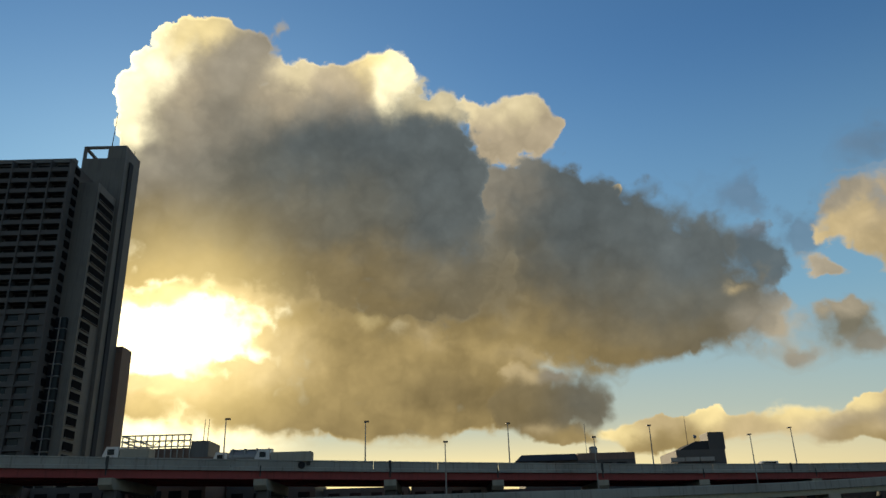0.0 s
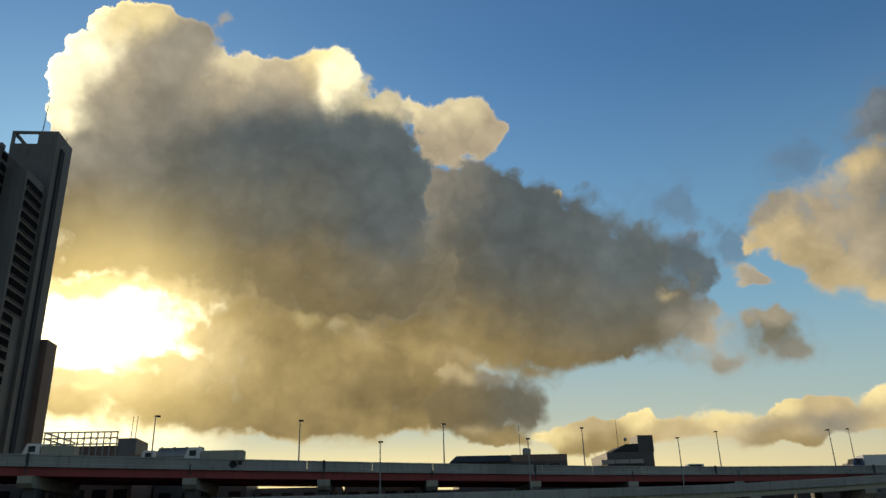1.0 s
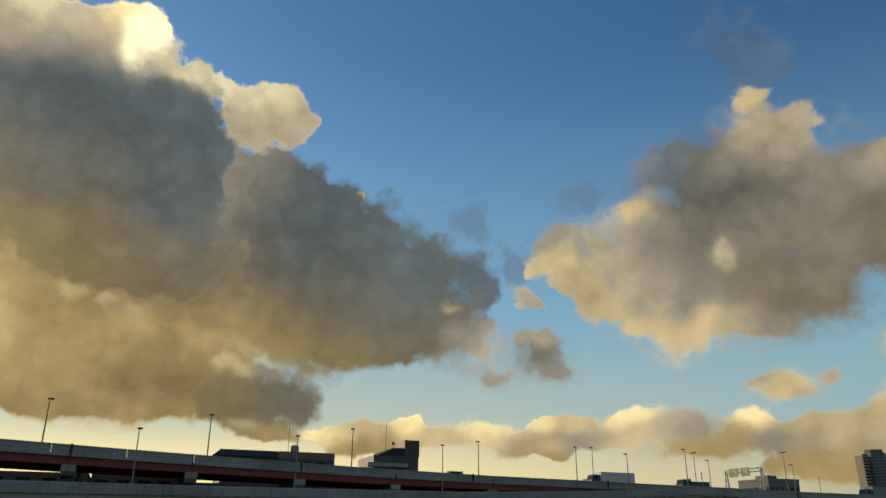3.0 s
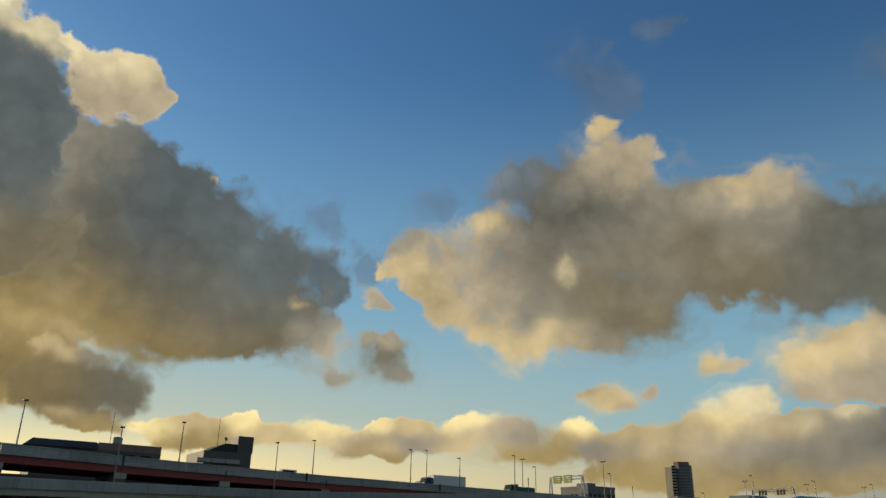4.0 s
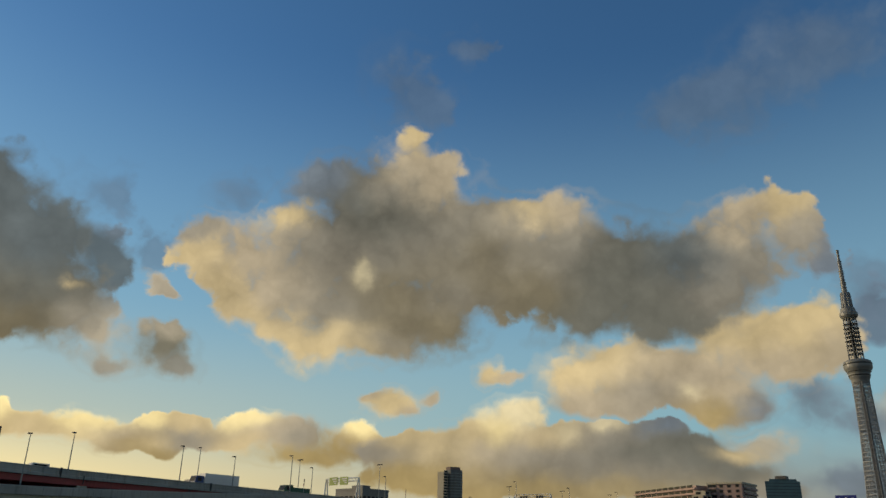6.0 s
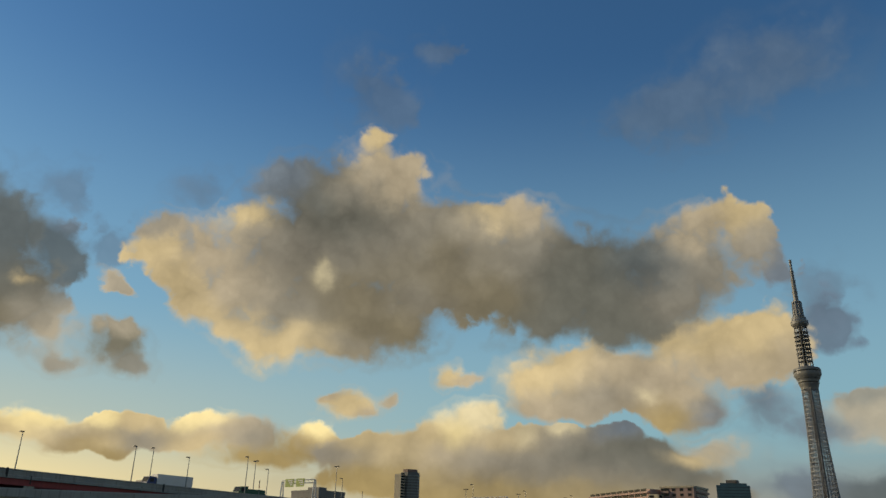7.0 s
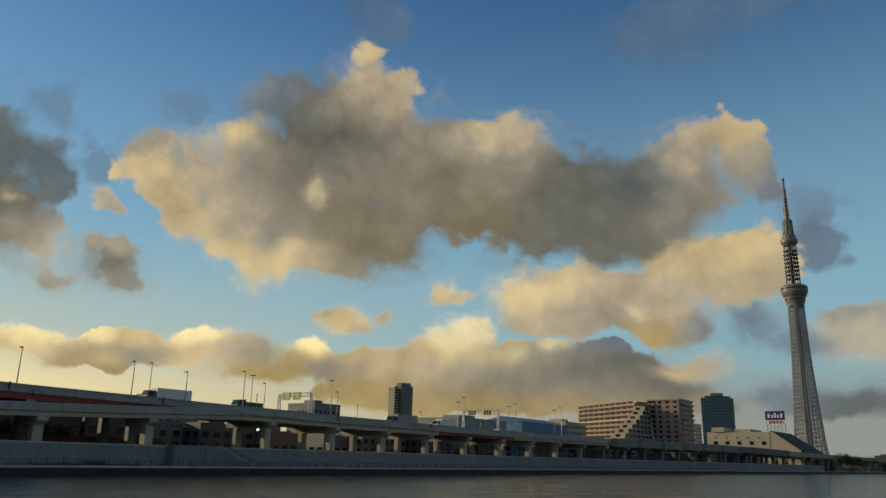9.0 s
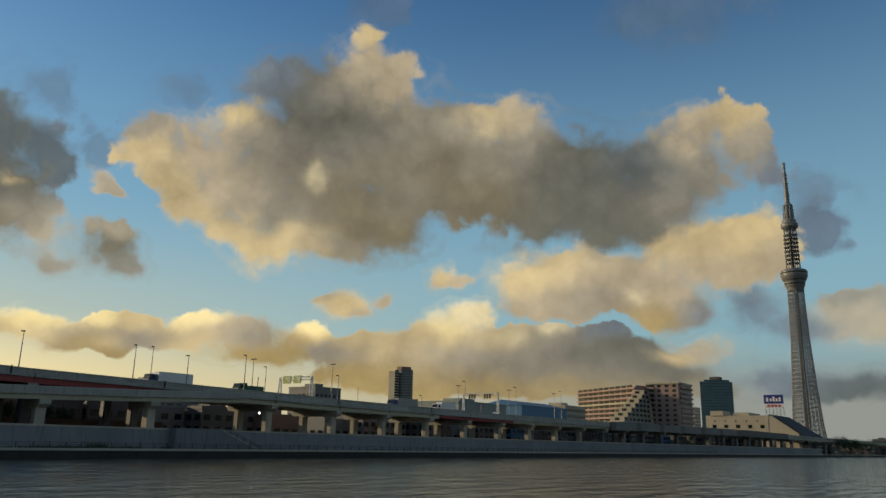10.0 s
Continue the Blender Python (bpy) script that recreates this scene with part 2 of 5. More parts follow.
def build_world():
    world = bpy.data.worlds.new("sky")
    world.use_nodes = True
    scene.world = world
    g = Graph(world.node_tree)
    way = g.vec("NORMALIZE", g.n("ShaderNodeTexCoord").outputs["Generated"])
    sep = g.n("ShaderNodeSeparateXYZ")
    g.put(sep, 0, way)
    az = g.math("MULTIPLY", g.math("ARCTAN2", sep.outputs[0], sep.outputs[1]), 180 / math.pi)
    el = g.math("MULTIPLY", g.math("ARCSINE", sep.outputs[2]), 180 / math.pi)
    flat = g.n("ShaderNodeCombineXYZ")
    g.put(flat, 0, az), g.put(flat, 1, el)
    size = g.step(el, 0.0, 26.0, 0.40, 1.0)          # far, low clouds have smaller lumps
    lumps = g.vec("SUBTRACT", g.noise(way, 11.0, 2.0, 0.5, 1), (0.5, 0.5, 0.5))
    crumbs = g.vec("SUBTRACT", g.noise(way, 36.0, 5.0, 0.52, 1), (0.5, 0.5, 0.5))
    shift = g.vec("ADD", g.vec("MULTIPLY", lumps, (4.2, 3.4, 0.0)), g.vec("MULTIPLY", crumbs, (2.7, 2.4, 0.0)))
    spot = g.vec("ADD", flat.outputs[0], g.vec("SCALE", shift, None, 0, size))
    # relief: the same noise a step nearer to the sun
    def slope(scale, detail, reach):
        return g.math("SUBTRACT", g.noise(way, scale, detail, 0.5), g.noise(g.vec("ADD", way, tuple(sun_way * reach + Vector((0, 0, reach * 0.8)))), scale, detail, 0.5))

    def heads(scale, detail):
        m = g.n("ShaderNodeTexVoronoi", feature="SMOOTH_F1")
        g.put(m, "Vector", g.vec("ADD", way, g.vec("SCALE", crumbs, None, 0, 0.035))), g.put(m, "Scale", scale), g.put(m, "Detail", detail), g.put(m, "Roughness", 0.55), g.put(m, "Smoothness", 0.35)
        return m.outputs[0]

    relief = g.math("ADD", g.math("MULTIPLY", slope(6.0, 3.0, 0.06), 0.55), g.math("MULTIPLY", slope(20.0, 3.0, 0.018), 0.24))
    grain = g.math("MULTIPLY", g.math("SUBTRACT", 0.42, heads(24.0, 2.0)), g.step(el, 3.0, 22.0, 0.7, 1.0))
    vapour = g.step(g.noise(way, 6.0, 3.0, 0.5), 0.35, 0.65, 0.45, 2.4)      # crisp here, ragged there
    mass = g.noise(way, 4.0, 4.0, 0.45)
    toward = g.vec("DOT_PRODUCT", way, tuple(sun_way), 1)
    away = g.math("MULTIPLY", g.math("ARCCOSINE", toward), 180 / math.pi)
    glow = g.step(away, 13.0, 2.0)

    sky = g.n("ShaderNodeTexSky", sky_type="NISHITA", sun_disc=False, sun_elevation=radians(SUN_EL), sun_rotation=radians(SUN_AZ), air_density=1.1, dust_density=0.6, ozone_density=2.2)
    colour = g.mix(1.0, g.vec("SCALE", sky.outputs[0], None, 0, 0.084), (0.60, 1.0, 1.30), "MULTIPLY")
    colour = g.mix(g.step(el, 36.0, 6.0, 0.0, 0.9), colour, (0.25, 0.44, 0.53))
    colour = g.mix(g.step(el, 17.0, 3.0, 0.0, 0.85), colour, g.mix(g.step(away, 90.0, 25.0), (0.25, 0.43, 0.47), (0.66, 0.62, 0.40)))
    colour = g.mix(g.step(el, 8.5, 3.0, 0.0, 0.9), colour, g.mix(g.step(away, 95.0, 8.0), (0.29, 0.29, 0.25), (1.3, 1.02, 0.44)))
    colour = g.mix(glow, colour, (3.2, 2.7, 1.5))

    halo = g.vec("SCALE", (0.62, 0.46, 0.16), None, 0, g.math("POWER", g.step(away, 13.0, 2.0), 1.5))      # sunlight coming through the vapour

    def field(name, puffs):
        """A soft union of puffs, each with its own tone: how dense it is (0.5 at an edge), and its tone."""
        tree = bpy.data.node_groups.new(name, "ShaderNodeTree")
        tree.interface.new_socket("spot", in_out="INPUT", socket_type="NodeSocketVector")
        tree.interface.new_socket("dens", in_out="OUTPUT", socket_type="NodeSocketFloat")
        tree.interface.new_socket("tone", in_out="OUTPUT", socket_type="NodeSocketVector")
        q = Graph(tree)
        spot_in = q.n("NodeGroupInput").outputs[0]
        weight, tint = 0.00001, None
        for a, e, w, h, lean, tone in puffs:
            m = q.n("ShaderNodeTexGradient", gradient_type="SPHERICAL")
            t = m.texture_mapping
            t.vector_type, t.translation, t.rotation, t.scale = "TEXTURE", (a, e, 0), (0, 0, radians(lean)), (2.0 * w, 2.0 * h, 1)
            q.put(m, 0, spot_in)
            f = q.math("POWER", m.outputs[1], 3.2)
            weight = q.math("ADD", f, weight)
            k = q.vec("SCALE", TONES[tone], None, 0, f)
            tint = k if tint is None else q.vec("ADD", tint, k)
        done = q.n("NodeGroupOutput")
        q.put(done, 0, q.math("POWER", weight, 1 / 3.2)), q.put(done, 1, q.vec("SCALE", tint, None, 0, q.math("DIVIDE", 1.0, weight)))
        made = g.n("ShaderNodeGroup", node_tree=tree)
        g.put(made, 0, spot)
        return made.outputs[0], made.outputs[1]

    def layer(colour, name, puffs, soft=0.08, solid=1.0, grow=0.0, bumps=0.32, low=None, limit=0.24, depth=1.0, rim=0.35):
        """One cloud over what lies behind it."""
        dens, body = field(name, puffs)
        dens = g.math("ADD", dens, g.math("MULTIPLY_ADD", g.math("MULTIPLY", grain, g.step(dens, 0.33, 0.52)), bumps, grow - 0.5))
        width = soft if low is None else g.step(el, low[0], low[1], soft, low[2])      # crisp heads, ragged feet
        edge = g.math("MINIMUM", g.math("MULTIPLY", vapour, width), limit)
        alpha = g.math("MULTIPLY", g.step(dens, g.math("MULTIPLY", edge, -1.0), edge), solid)
        # sunlit lumps, and thin vapour that lets the light through
        shape = g.math("MULTIPLY_ADD", relief, 0.95 * depth, g.math("MULTIPLY_ADD", grain, 0.26 * depth, g.math("MULTIPLY_ADD", mass, 0.4, 0.80)))
        thin = g.math("MULTIPLY_ADD", g.step(dens, 0.14, 0.0), rim, shape)
        return g.mix(alpha, colour, g.vec("ADD", halo, g.vec("SCALE", body, None, 0, g.math("MAXIMUM", thin, 0.3))))

    # broken cloud over the rest of the sky
    cover = g.step(g.noise(way, 2.6, 7.0, 0.6), 0.47, 0.62)
    rest = g.math("MULTIPLY", g.math("MAXIMUM", g.step(g.math("ABSOLUTE", g.math("SUBTRACT", az, 28.0)), 72.0, 95.0), g.step(el, 46.0, 66.0)), g.step(el, -1.0, 5.0))
    colour = g.mix(g.math("MULTIPLY", g.math("MULTIPLY", cover, rest), 0.85), colour, g.mix(g.step(relief, -0.12, 0.12), (0.09, 0.08, 0.07), (0.34, 0.27, 0.18)))

    colour = layer(colour, "wisp_cloud", WISP, soft=0.24, solid=0.5, limit=0.30, grow=0.0, rim=0.0)
    colour = layer(colour, "east_cloud", EAST, soft=0.20, solid=0.85, limit=0.27, rim=0.1)
    colour = layer(colour, "row_cloud", ROW_WEST + ROW_EAST, soft=0.10, grow=0.02, rim=0.10, low=(6.5, 4.5, 0.24))
    colour = layer(colour, "bank_cloud", BANK, soft=0.13, grow=0.02, rim=0.05)
    colour = layer(colour, "grey_cloud", GREY_BASE + GREY_TOP, soft=0.10, grow=0.02, rim=0.08)
    colour = layer(colour, "scrap_cloud", SCRAP, soft=0.16, rim=0.1)
    colour = layer(colour, "half_lit_cloud", HALF_LIT_WEST + HALF_LIT_PEAK + HALF_LIT_EAST, soft=0.14, grow=0.02, low=(20.0, 15.0, 0.16), rim=0.08)
    colour = layer(colour, "glowing_cloud", GLOWING_TOP + GLOWING_BASE, soft=0.16, grow=0.02, rim=0.5, depth=1.3)
    colour = layer(colour, "cream_cloud", CREAM, soft=0.045, grow=0.0, rim=0.2)
    colour = layer(colour, "rag_cloud", RAG, soft=0.20, solid=0.92, rim=0.15)
    colour = layer(colour, "dark_cloud", DARK_TOP + DARK_BASE, soft=0.09, grow=0.02, low=(19.0, 14.0, 0.22), rim=0.15)
    colour = layer(colour, "bump_cloud", BUMP, soft=0.13, rim=0.08)
    colour = layer(colour, "towering_cloud", TOWERING_HEAD + TOWERING_BODY, soft=0.05, grow=0.03, low=(24.0, 17.0, 0.24), rim=0.3)
    back = g.n("ShaderNodeBackground")
    g.put(back, 0, colour), g.put(back, 1, 1.0)
    out = g.n("ShaderNodeOutputWorld")
    g.put(out, 0, back.outputs[0])


build_world()

# ---- materials ----
def material(name, colour, rough=0.8, vary=0.25, scale=0.6, metal=0.0, bump=0.15, streak=0.0, spec=0.4):
    """A weathered surface: stains at the size of metres, grain at the size of centimetres, rain streaks."""
    m = bpy.data.materials.new(name)
    m.use_nodes = True
    g = Graph(m.node_tree)
    at = g.n("ShaderNodeTexCoord").outputs["Object"]
    world_at = g.n("ShaderNodeNewGeometry").outputs["Position"]
    big = g.noise(world_at, scale * 0.35, 5.0, 0.6)
    fine = g.noise(world_at, scale * 9.0, 4.0, 0.6)
    luck = g.n("ShaderNodeObjectInfo").outputs["Random"]
    k = g.math("MULTIPLY_ADD", g.math("SUBTRACT", big, 0.5), 2.2 * vary, 1.0)
    k = g.math("ADD", k, g.math("MULTIPLY", g.math("SUBTRACT", fine, 0.5), 0.8 * vary))
    k = g.math("ADD", k, g.math("MULTIPLY", g.math("SUBTRACT", luck, 0.5), 0.5 * vary))
    if streak:
        stretched = g.vec("MULTIPLY", world_at, (2.4, 2.4, 0.10))
        k = g.math("SUBTRACT", k, g.math("MULTIPLY", g.step(g.noise(stretched, 1.0, 4.0, 0.6), 0.5, 0.72), streak))
    k = g.math("MAXIMUM", k, 0.25)
    tone = g.mix(1.0, colour, (1, 1, 1), "MULTIPLY")
    b = g.n("ShaderNodeBsdfPrincipled")
    g.put(b, "Base Color", g.vec("SCALE", tone, None, 0, k))
    g.put(b, "Roughness", g.math("MULTIPLY_ADD", g.math("SUBTRACT", fine, 0.5), 0.25, rough)), g.put(b, "Metallic", metal), g.put(b, "Specular IOR Level", spec)
    if bump:
        bp = g.n("ShaderNodeBump")
        g.put(bp, "Strength", bump), g.put(bp, "Distance", 0.03), g.put(bp, "Height", fine)
        g.put(b, "Normal", bp.outputs[0])
    o = g.n("ShaderNodeOutputMaterial")
    g.put(o, 0, b.outputs[0])
    return m


def glass(name, colour, rough=0.08):
    """Window glass of a building, seen from outside: a dark, glossy pane."""
    return material(name, colour, rough, 0.3, 0.4, 0.0, 0.0, 0.0, 0.25)


def lamp_glow(name, colour, strength):
    m = bpy.data.materials.new(name)
    m.use_nodes = True
    g = Graph(m.node_tree)
    e = g.n("ShaderNodeEmission")
    g.put(e, 0, (*colour, 1)), g.put(e, 1, strength)
    g.put(g.n("ShaderNodeOutputMaterial"), 0, e.outputs[0])
    return m


def water_material():
    m = bpy.data.materials.new("river_water")
    m.use_nodes = True
    g = Graph(m.node_tree)
    at = g.n("ShaderNodeNewGeometry").outputs["Position"]
    turned = g.n("ShaderNodeMapping")
    g.put(turned, 0, at), g.put(turned, 2, (0, 0, radians(50))), g.put(turned, 3, (0.10, 0.30, 0.25))
    swell = g.noise(turned.outputs[0], 1.0, 4.0, 0.55)
    chop = g.noise(g.vec("SCALE", turned.outputs[0], None, 0, 3.4), 1.0, 4.0, 0.6)
    gust = g.noise(g.vec("MULTIPLY", at, (0.02, 0.05, 1.0)), 1.0, 3.0, 0.5)
    b1 = g.n("ShaderNodeBump")
    g.put(b1, "Strength", 1.0), g.put(b1, "Distance", 0.75), g.put(b1, "Height", swell)
    b2 = g.n("ShaderNodeBump")
    g.put(b2, "Strength", 1.0), g.put(b2, "Distance", g.math("MULTIPLY_ADD", gust, 0.26, 0.05)), g.put(b2, "Height", chop), g.put(b2, "Normal", b1.outputs[0])
    b = g.n("ShaderNodeBsdfPrincipled")
    g.put(b, "Base Color", g.mix(gust, (0.04, 0.034, 0.02), (0.062, 0.052, 0.03)))
    g.put(b, "Roughness", 0.06), g.put(b, "IOR", 1.33), g.put(b, "Normal", b2.outputs[0])
    g.put(g.n("ShaderNodeOutputMaterial"), 0, b.outputs[0])
    return m


CONCRETE = material("concrete", (0.34, 0.33, 0.29), 0.88, 0.3, 0.5, streak=0.28)
PALE_CONCRETE = material("pale_concrete", (0.38, 0.35, 0.28), 0.88, 0.25, 0.6, streak=0.2)
WALL_CONCRETE = material("flood_wall_concrete", (0.20, 0.21, 0.215), 0.9, 0.3, 0.3, streak=0.3)
RED_STEEL = material("red_painted_steel", (0.30, 0.045, 0.04), 0.5, 0.3, 0.4, streak=0.3)
CREAM_STEEL = material("cream_painted_steel", (0.42, 0.39, 0.28), 0.55, 0.2, 0.4, streak=0.2)
DARK_STEEL = material("dark_steel", (0.05, 0.05, 0.05), 0.5, 0.3, 2.0, 0.3)
GREY_STEEL = material("galvanised_steel", (0.28, 0.28, 0.27), 0.45, 0.25, 2.0, 0.5)
ASPHALT = material("asphalt", (0.05, 0.05, 0.05), 0.95, 0.3, 0.8)
SOIL = material("ground", (0.05, 0.048, 0.043), 0.95, 0.4, 0.1)
STONE = material("wet_quay_stone", (0.03, 0.03, 0.028), 0.8, 0.4, 0.8, streak=0.4)
TILE = material("grey_tile", (0.15, 0.148, 0.14), 0.55, 0.25, 0.4, streak=0.2)
PALE_TILE = material("pale_tile", (0.30, 0.285, 0.255), 0.55, 0.2, 0.4, streak=0.25)
# the pale tile's beige, darkened so that shade is in the base colour
SHADED_TILE = material("shaded_beige_tile", (0.165, 0.155, 0.135), 0.6, 0.25, 0.4, streak=0.25)
BROWN_TILE = material("brown_tile", (0.20, 0.13, 0.10), 0.6, 0.25, 0.4, streak=0.2)
DARK_TILE = material("dark_tile", (0.09, 0.085, 0.08), 0.6, 0.25, 0.4)
CREAM_WALL = material("cream_render", (0.46, 0.40, 0.29), 0.85, 0.15, 0.2, streak=0.2)
PINK_WALL = material("pink_tile", (0.34, 0.23, 0.195), 0.7, 0.15, 0.2, streak=0.15)
WHITE_PAINT = material("white_paint", (0.72, 0.70, 0.66), 0.45, 0.12, 0.8)
BLUE_SHEET = material("blue_sheet_metal", (0.06, 0.16, 0.27), 0.5, 0.25, 0.3, 0.2, streak=0.2)
GREEN_SHEET = material("grey_green_roof", (0.22, 0.25, 0.23), 0.6, 0.2, 0.3, streak=0.2)
BLUE_PAINT = material("blue_paint", (0.03, 0.06, 0.18), 0.35, 0.15, 1.0)
GREEN_PAINT = material("dark_green_paint", (0.015, 0.09, 0.05), 0.4, 0.2, 1.0)
SIGN_GREEN = material("sign_green", (0.28, 0.36, 0.05), 0.5, 0.15, 1.0)
SIGN_BLUE = material("sign_blue", (0.02, 0.03, 0.20), 0.5, 0.1, 0.5)
SIGN_RED = material("sign_red", (0.35, 0.03, 0.04), 0.5, 0.1, 0.5)
RUBBER = material("rubber", (0.02, 0.02, 0.02), 0.9, 0.2, 3.0)
LEAVES = material("leaves", (0.035, 0.06, 0.022), 0.8, 0.5, 1.5)
BARK = material("bark", (0.09, 0.065, 0.045), 0.95, 0.3, 2.0)
WINDOW = glass("window_glass", (0.012, 0.014, 0.017), 0.2)
TEAL_GLASS = glass("teal_glass", (0.10, 0.17, 0.18), 0.15)
# near-black matte colour standing in for the shade inside window openings
OPENING_SHADE = material("painted_opening_shade", (0.010, 0.010, 0.011), 0.9, 0.3, 0.5, 0.0, 0.0, 0.0, 0.05)
BROWN_FENCE = material("brown_panel", (0.12, 0.065, 0.045), 0.75, 0.25, 0.5, streak=0.2)
SLATE = material("slate_roof", (0.04, 0.043, 0.047), 0.9, 0.25, 0.3)
TOWER_WHITE = material("bluish_white_steel", (0.20, 0.205, 0.21), 0.5, 0.12, 0.1)
TOWER_DECK = material("tower_cladding", (0.17, 0.17, 0.16), 0.45, 0.15, 0.1)
NIGHT_LAMP = lamp_glow("street_lamp_glow", (1.0, 0.95, 0.85), 9.0)


# ---- building blocks ----
def thing(name, at, label, category, group="", kind=""):
    ob = new(name)
    ob.location = at
    ob.empty_display_size = 0.1
    return tagged(ob, label, category, group, kind)


def hang(ob, parent, label=""):
    if parent is not None:
        ob.parent = parent
        ob.matrix_parent_inverse = world_of(parent).inverted()
    if label:
        ob["label"] = label
    return ob


def world_of(ob):
    m = Matrix.Translation(ob.location) @ ob.rotation_euler.to_matrix().to_4x4() @ Matrix.Diagonal((*ob.scale, 1))
    return m if ob.parent is None else world_of(ob.parent) @ ob.matrix_parent_inverse @ m


def part(name, bm, mat, parent=None, label=""):
    me = bpy.data.meshes.new(name)
    bmesh.ops.recalc_face_normals(bm, faces=bm.faces)
    bm.to_mesh(me)
    bm.free()
    me.materials.append(mat)
    return hang(new(name, me), parent, label)


CUBES = {}


def piece(name, x0, x1, y0, y1, z0, z1, mat, parent=None, label="", rz=0.0):
    """A block with slightly broken edges; alike materials share one mesh."""
    key = mat.name
    if key not in CUBES:
        bm = bmesh.new()
        bmesh.ops.create_cube(bm, size=1)
        me = bpy.data.meshes.new(key + "_block")
        bm.to_mesh(me)
        bm.free()
        me.materials.append(mat)
        CUBES[key] = me
    ob = new(name, CUBES[key])
    ob.location = ((x0 + x1) / 2, (y0 + y1) / 2, (z0 + z1) / 2)
    ob.scale = (abs(x1 - x0), abs(y1 - y0), abs(z1 - z0))
    ob.rotation_euler = (0, 0, radians(rz))
    return hang(ob, parent, label)


def add_box(bm, x0, x1, y0, y1, z0, z1):
    v = [bm.verts.new(c) for c in ((x0, y0, z0), (x1, y0, z0), (x1, y1, z0), (x0, y1, z0), (x0, y0, z1), (x1, y0, z1), (x1, y1, z1), (x0, y1, z1))]
    for f in ((0, 3, 2, 1), (4, 5, 6, 7), (0, 1, 5, 4), (1, 2, 6, 5), (2, 3, 7, 6), (3, 0, 4, 7)):
        bm.faces.new([v[i] for i in f])


def add_rod(bm, a, b, r0, r1=None, sides=8):
    a, b = Vector(a), Vector(b)
    r1 = r0 if r1 is None else r1
    q = (b - a).to_track_quat("Z", "Y").to_matrix()
    rings = []
    for c, r in ((a, r0), (b, r1)):
        rings.append([bm.verts.new(c + q @ Vector((math.cos(i * math.tau / sides) * r, math.sin(i * math.tau / sides) * r, 0))) for i in range(sides)])
    for i in range(sides):
        j = (i + 1) % sides
        bm.faces.new((rings[0][i], rings[0][j], rings[1][j], rings[1][i]))
    bm.faces.new(rings[0][::-1]), bm.faces.new(rings[1])


def add_turned(bm, profile, cx, cy, sides=32):
    """A body of revolution from (radius, height) pairs."""
    rings = [[bm.verts.new((cx + r * math.cos(i * math.tau / sides), cy + r * math.sin(i * math.tau / sides), z)) for i in range(sides)] for r, z in profile]
    for lo, hi in zip(rings, rings[1:]):
        for i in range(sides):
            j = (i + 1) % sides
            bm.faces.new((lo[i], lo[j], hi[j], hi[i]))
    bm.faces.new(rings[0][::-1]), bm.faces.new(rings[-1])


def add_tube(bm, points, radii, sides=6):
    """One bent tube through the points."""
    rings = []
    for i, (p, r) in enumerate(zip(points, radii)):
        q = (Vector(points[min(i + 1, len(points) - 1)]) - Vector(points[max(i - 1, 0)])).to_track_quat("Z", "Y").to_matrix()
        rings.append([bm.verts.new(Vector(p) + q @ Vector((math.cos(k * math.tau / sides) * r, math.sin(k * math.tau / sides) * r, 0))) for k in range(sides)])
    for lo, hi in zip(rings, rings[1:]):
        for k in range(sides):
            bm.faces.new((lo[k], lo[(k + 1) % sides], hi[(k + 1) % sides], hi[k]))
    bm.faces.new(rings[0][::-1]), bm.faces.new(rings[-1])


def add_hoop(bm, cx, cy, z, r, thick, sides):
    """A flat-sided hoop."""
    rings = [[bm.verts.new((cx + rr * math.cos(k * math.tau / sides), cy + rr * math.sin(k * math.tau / sides), z + dz)) for k in range(sides)] for rr, dz in ((r - thick, -thick), (r + thick, -thick), (r + thick, thick), (r - thick, thick))]
    for i in range(4):
        for k in range(sides):
            bm.faces.new((rings[i][k], rings[i][(k + 1) % sides], rings[(i + 1) % 4][(k + 1) % sides], rings[(i + 1) % 4][k]))


def add_prism(bm, corners, z0, z1):
    lo = [bm.verts.new((x, y, z0)) for x, y in corners]
    hi = [bm.verts.new((x, y, z1)) for x, y in corners]
    n = len(corners)
    for i in range(n):
        bm.faces.new((lo[i], lo[(i + 1) % n], hi[(i + 1) % n], hi[i]))
    bm.faces.new(lo[::-1]), bm.faces.new(hi)


def along(x, table):
    return float(np.interp(x, [p[0] for p in table], [p[1] for p in table]))


def sweep(bm, xs, line, height, profile):
    """A closed profile of (across, up) pairs, carried along the plan line; across and up are added to line(x) and height(x)."""
    rings = [[bm.verts.new((x, line(x) + dy, height(x) + dz)) for dy, dz in profile] for x in xs]
    n = len(profile)
    for lo, hi in zip(rings, rings[1:]):
        for i in range(n):
            bm.faces.new((lo[i], lo[(i + 1) % n], hi[(i + 1) % n], hi[i]))
    bm.faces.new(rings[0]), bm.faces.new(rings[-1][::-1])


def steps(a, b, n):
    return [a + (b - a) * i / n for i in range(n + 1)]


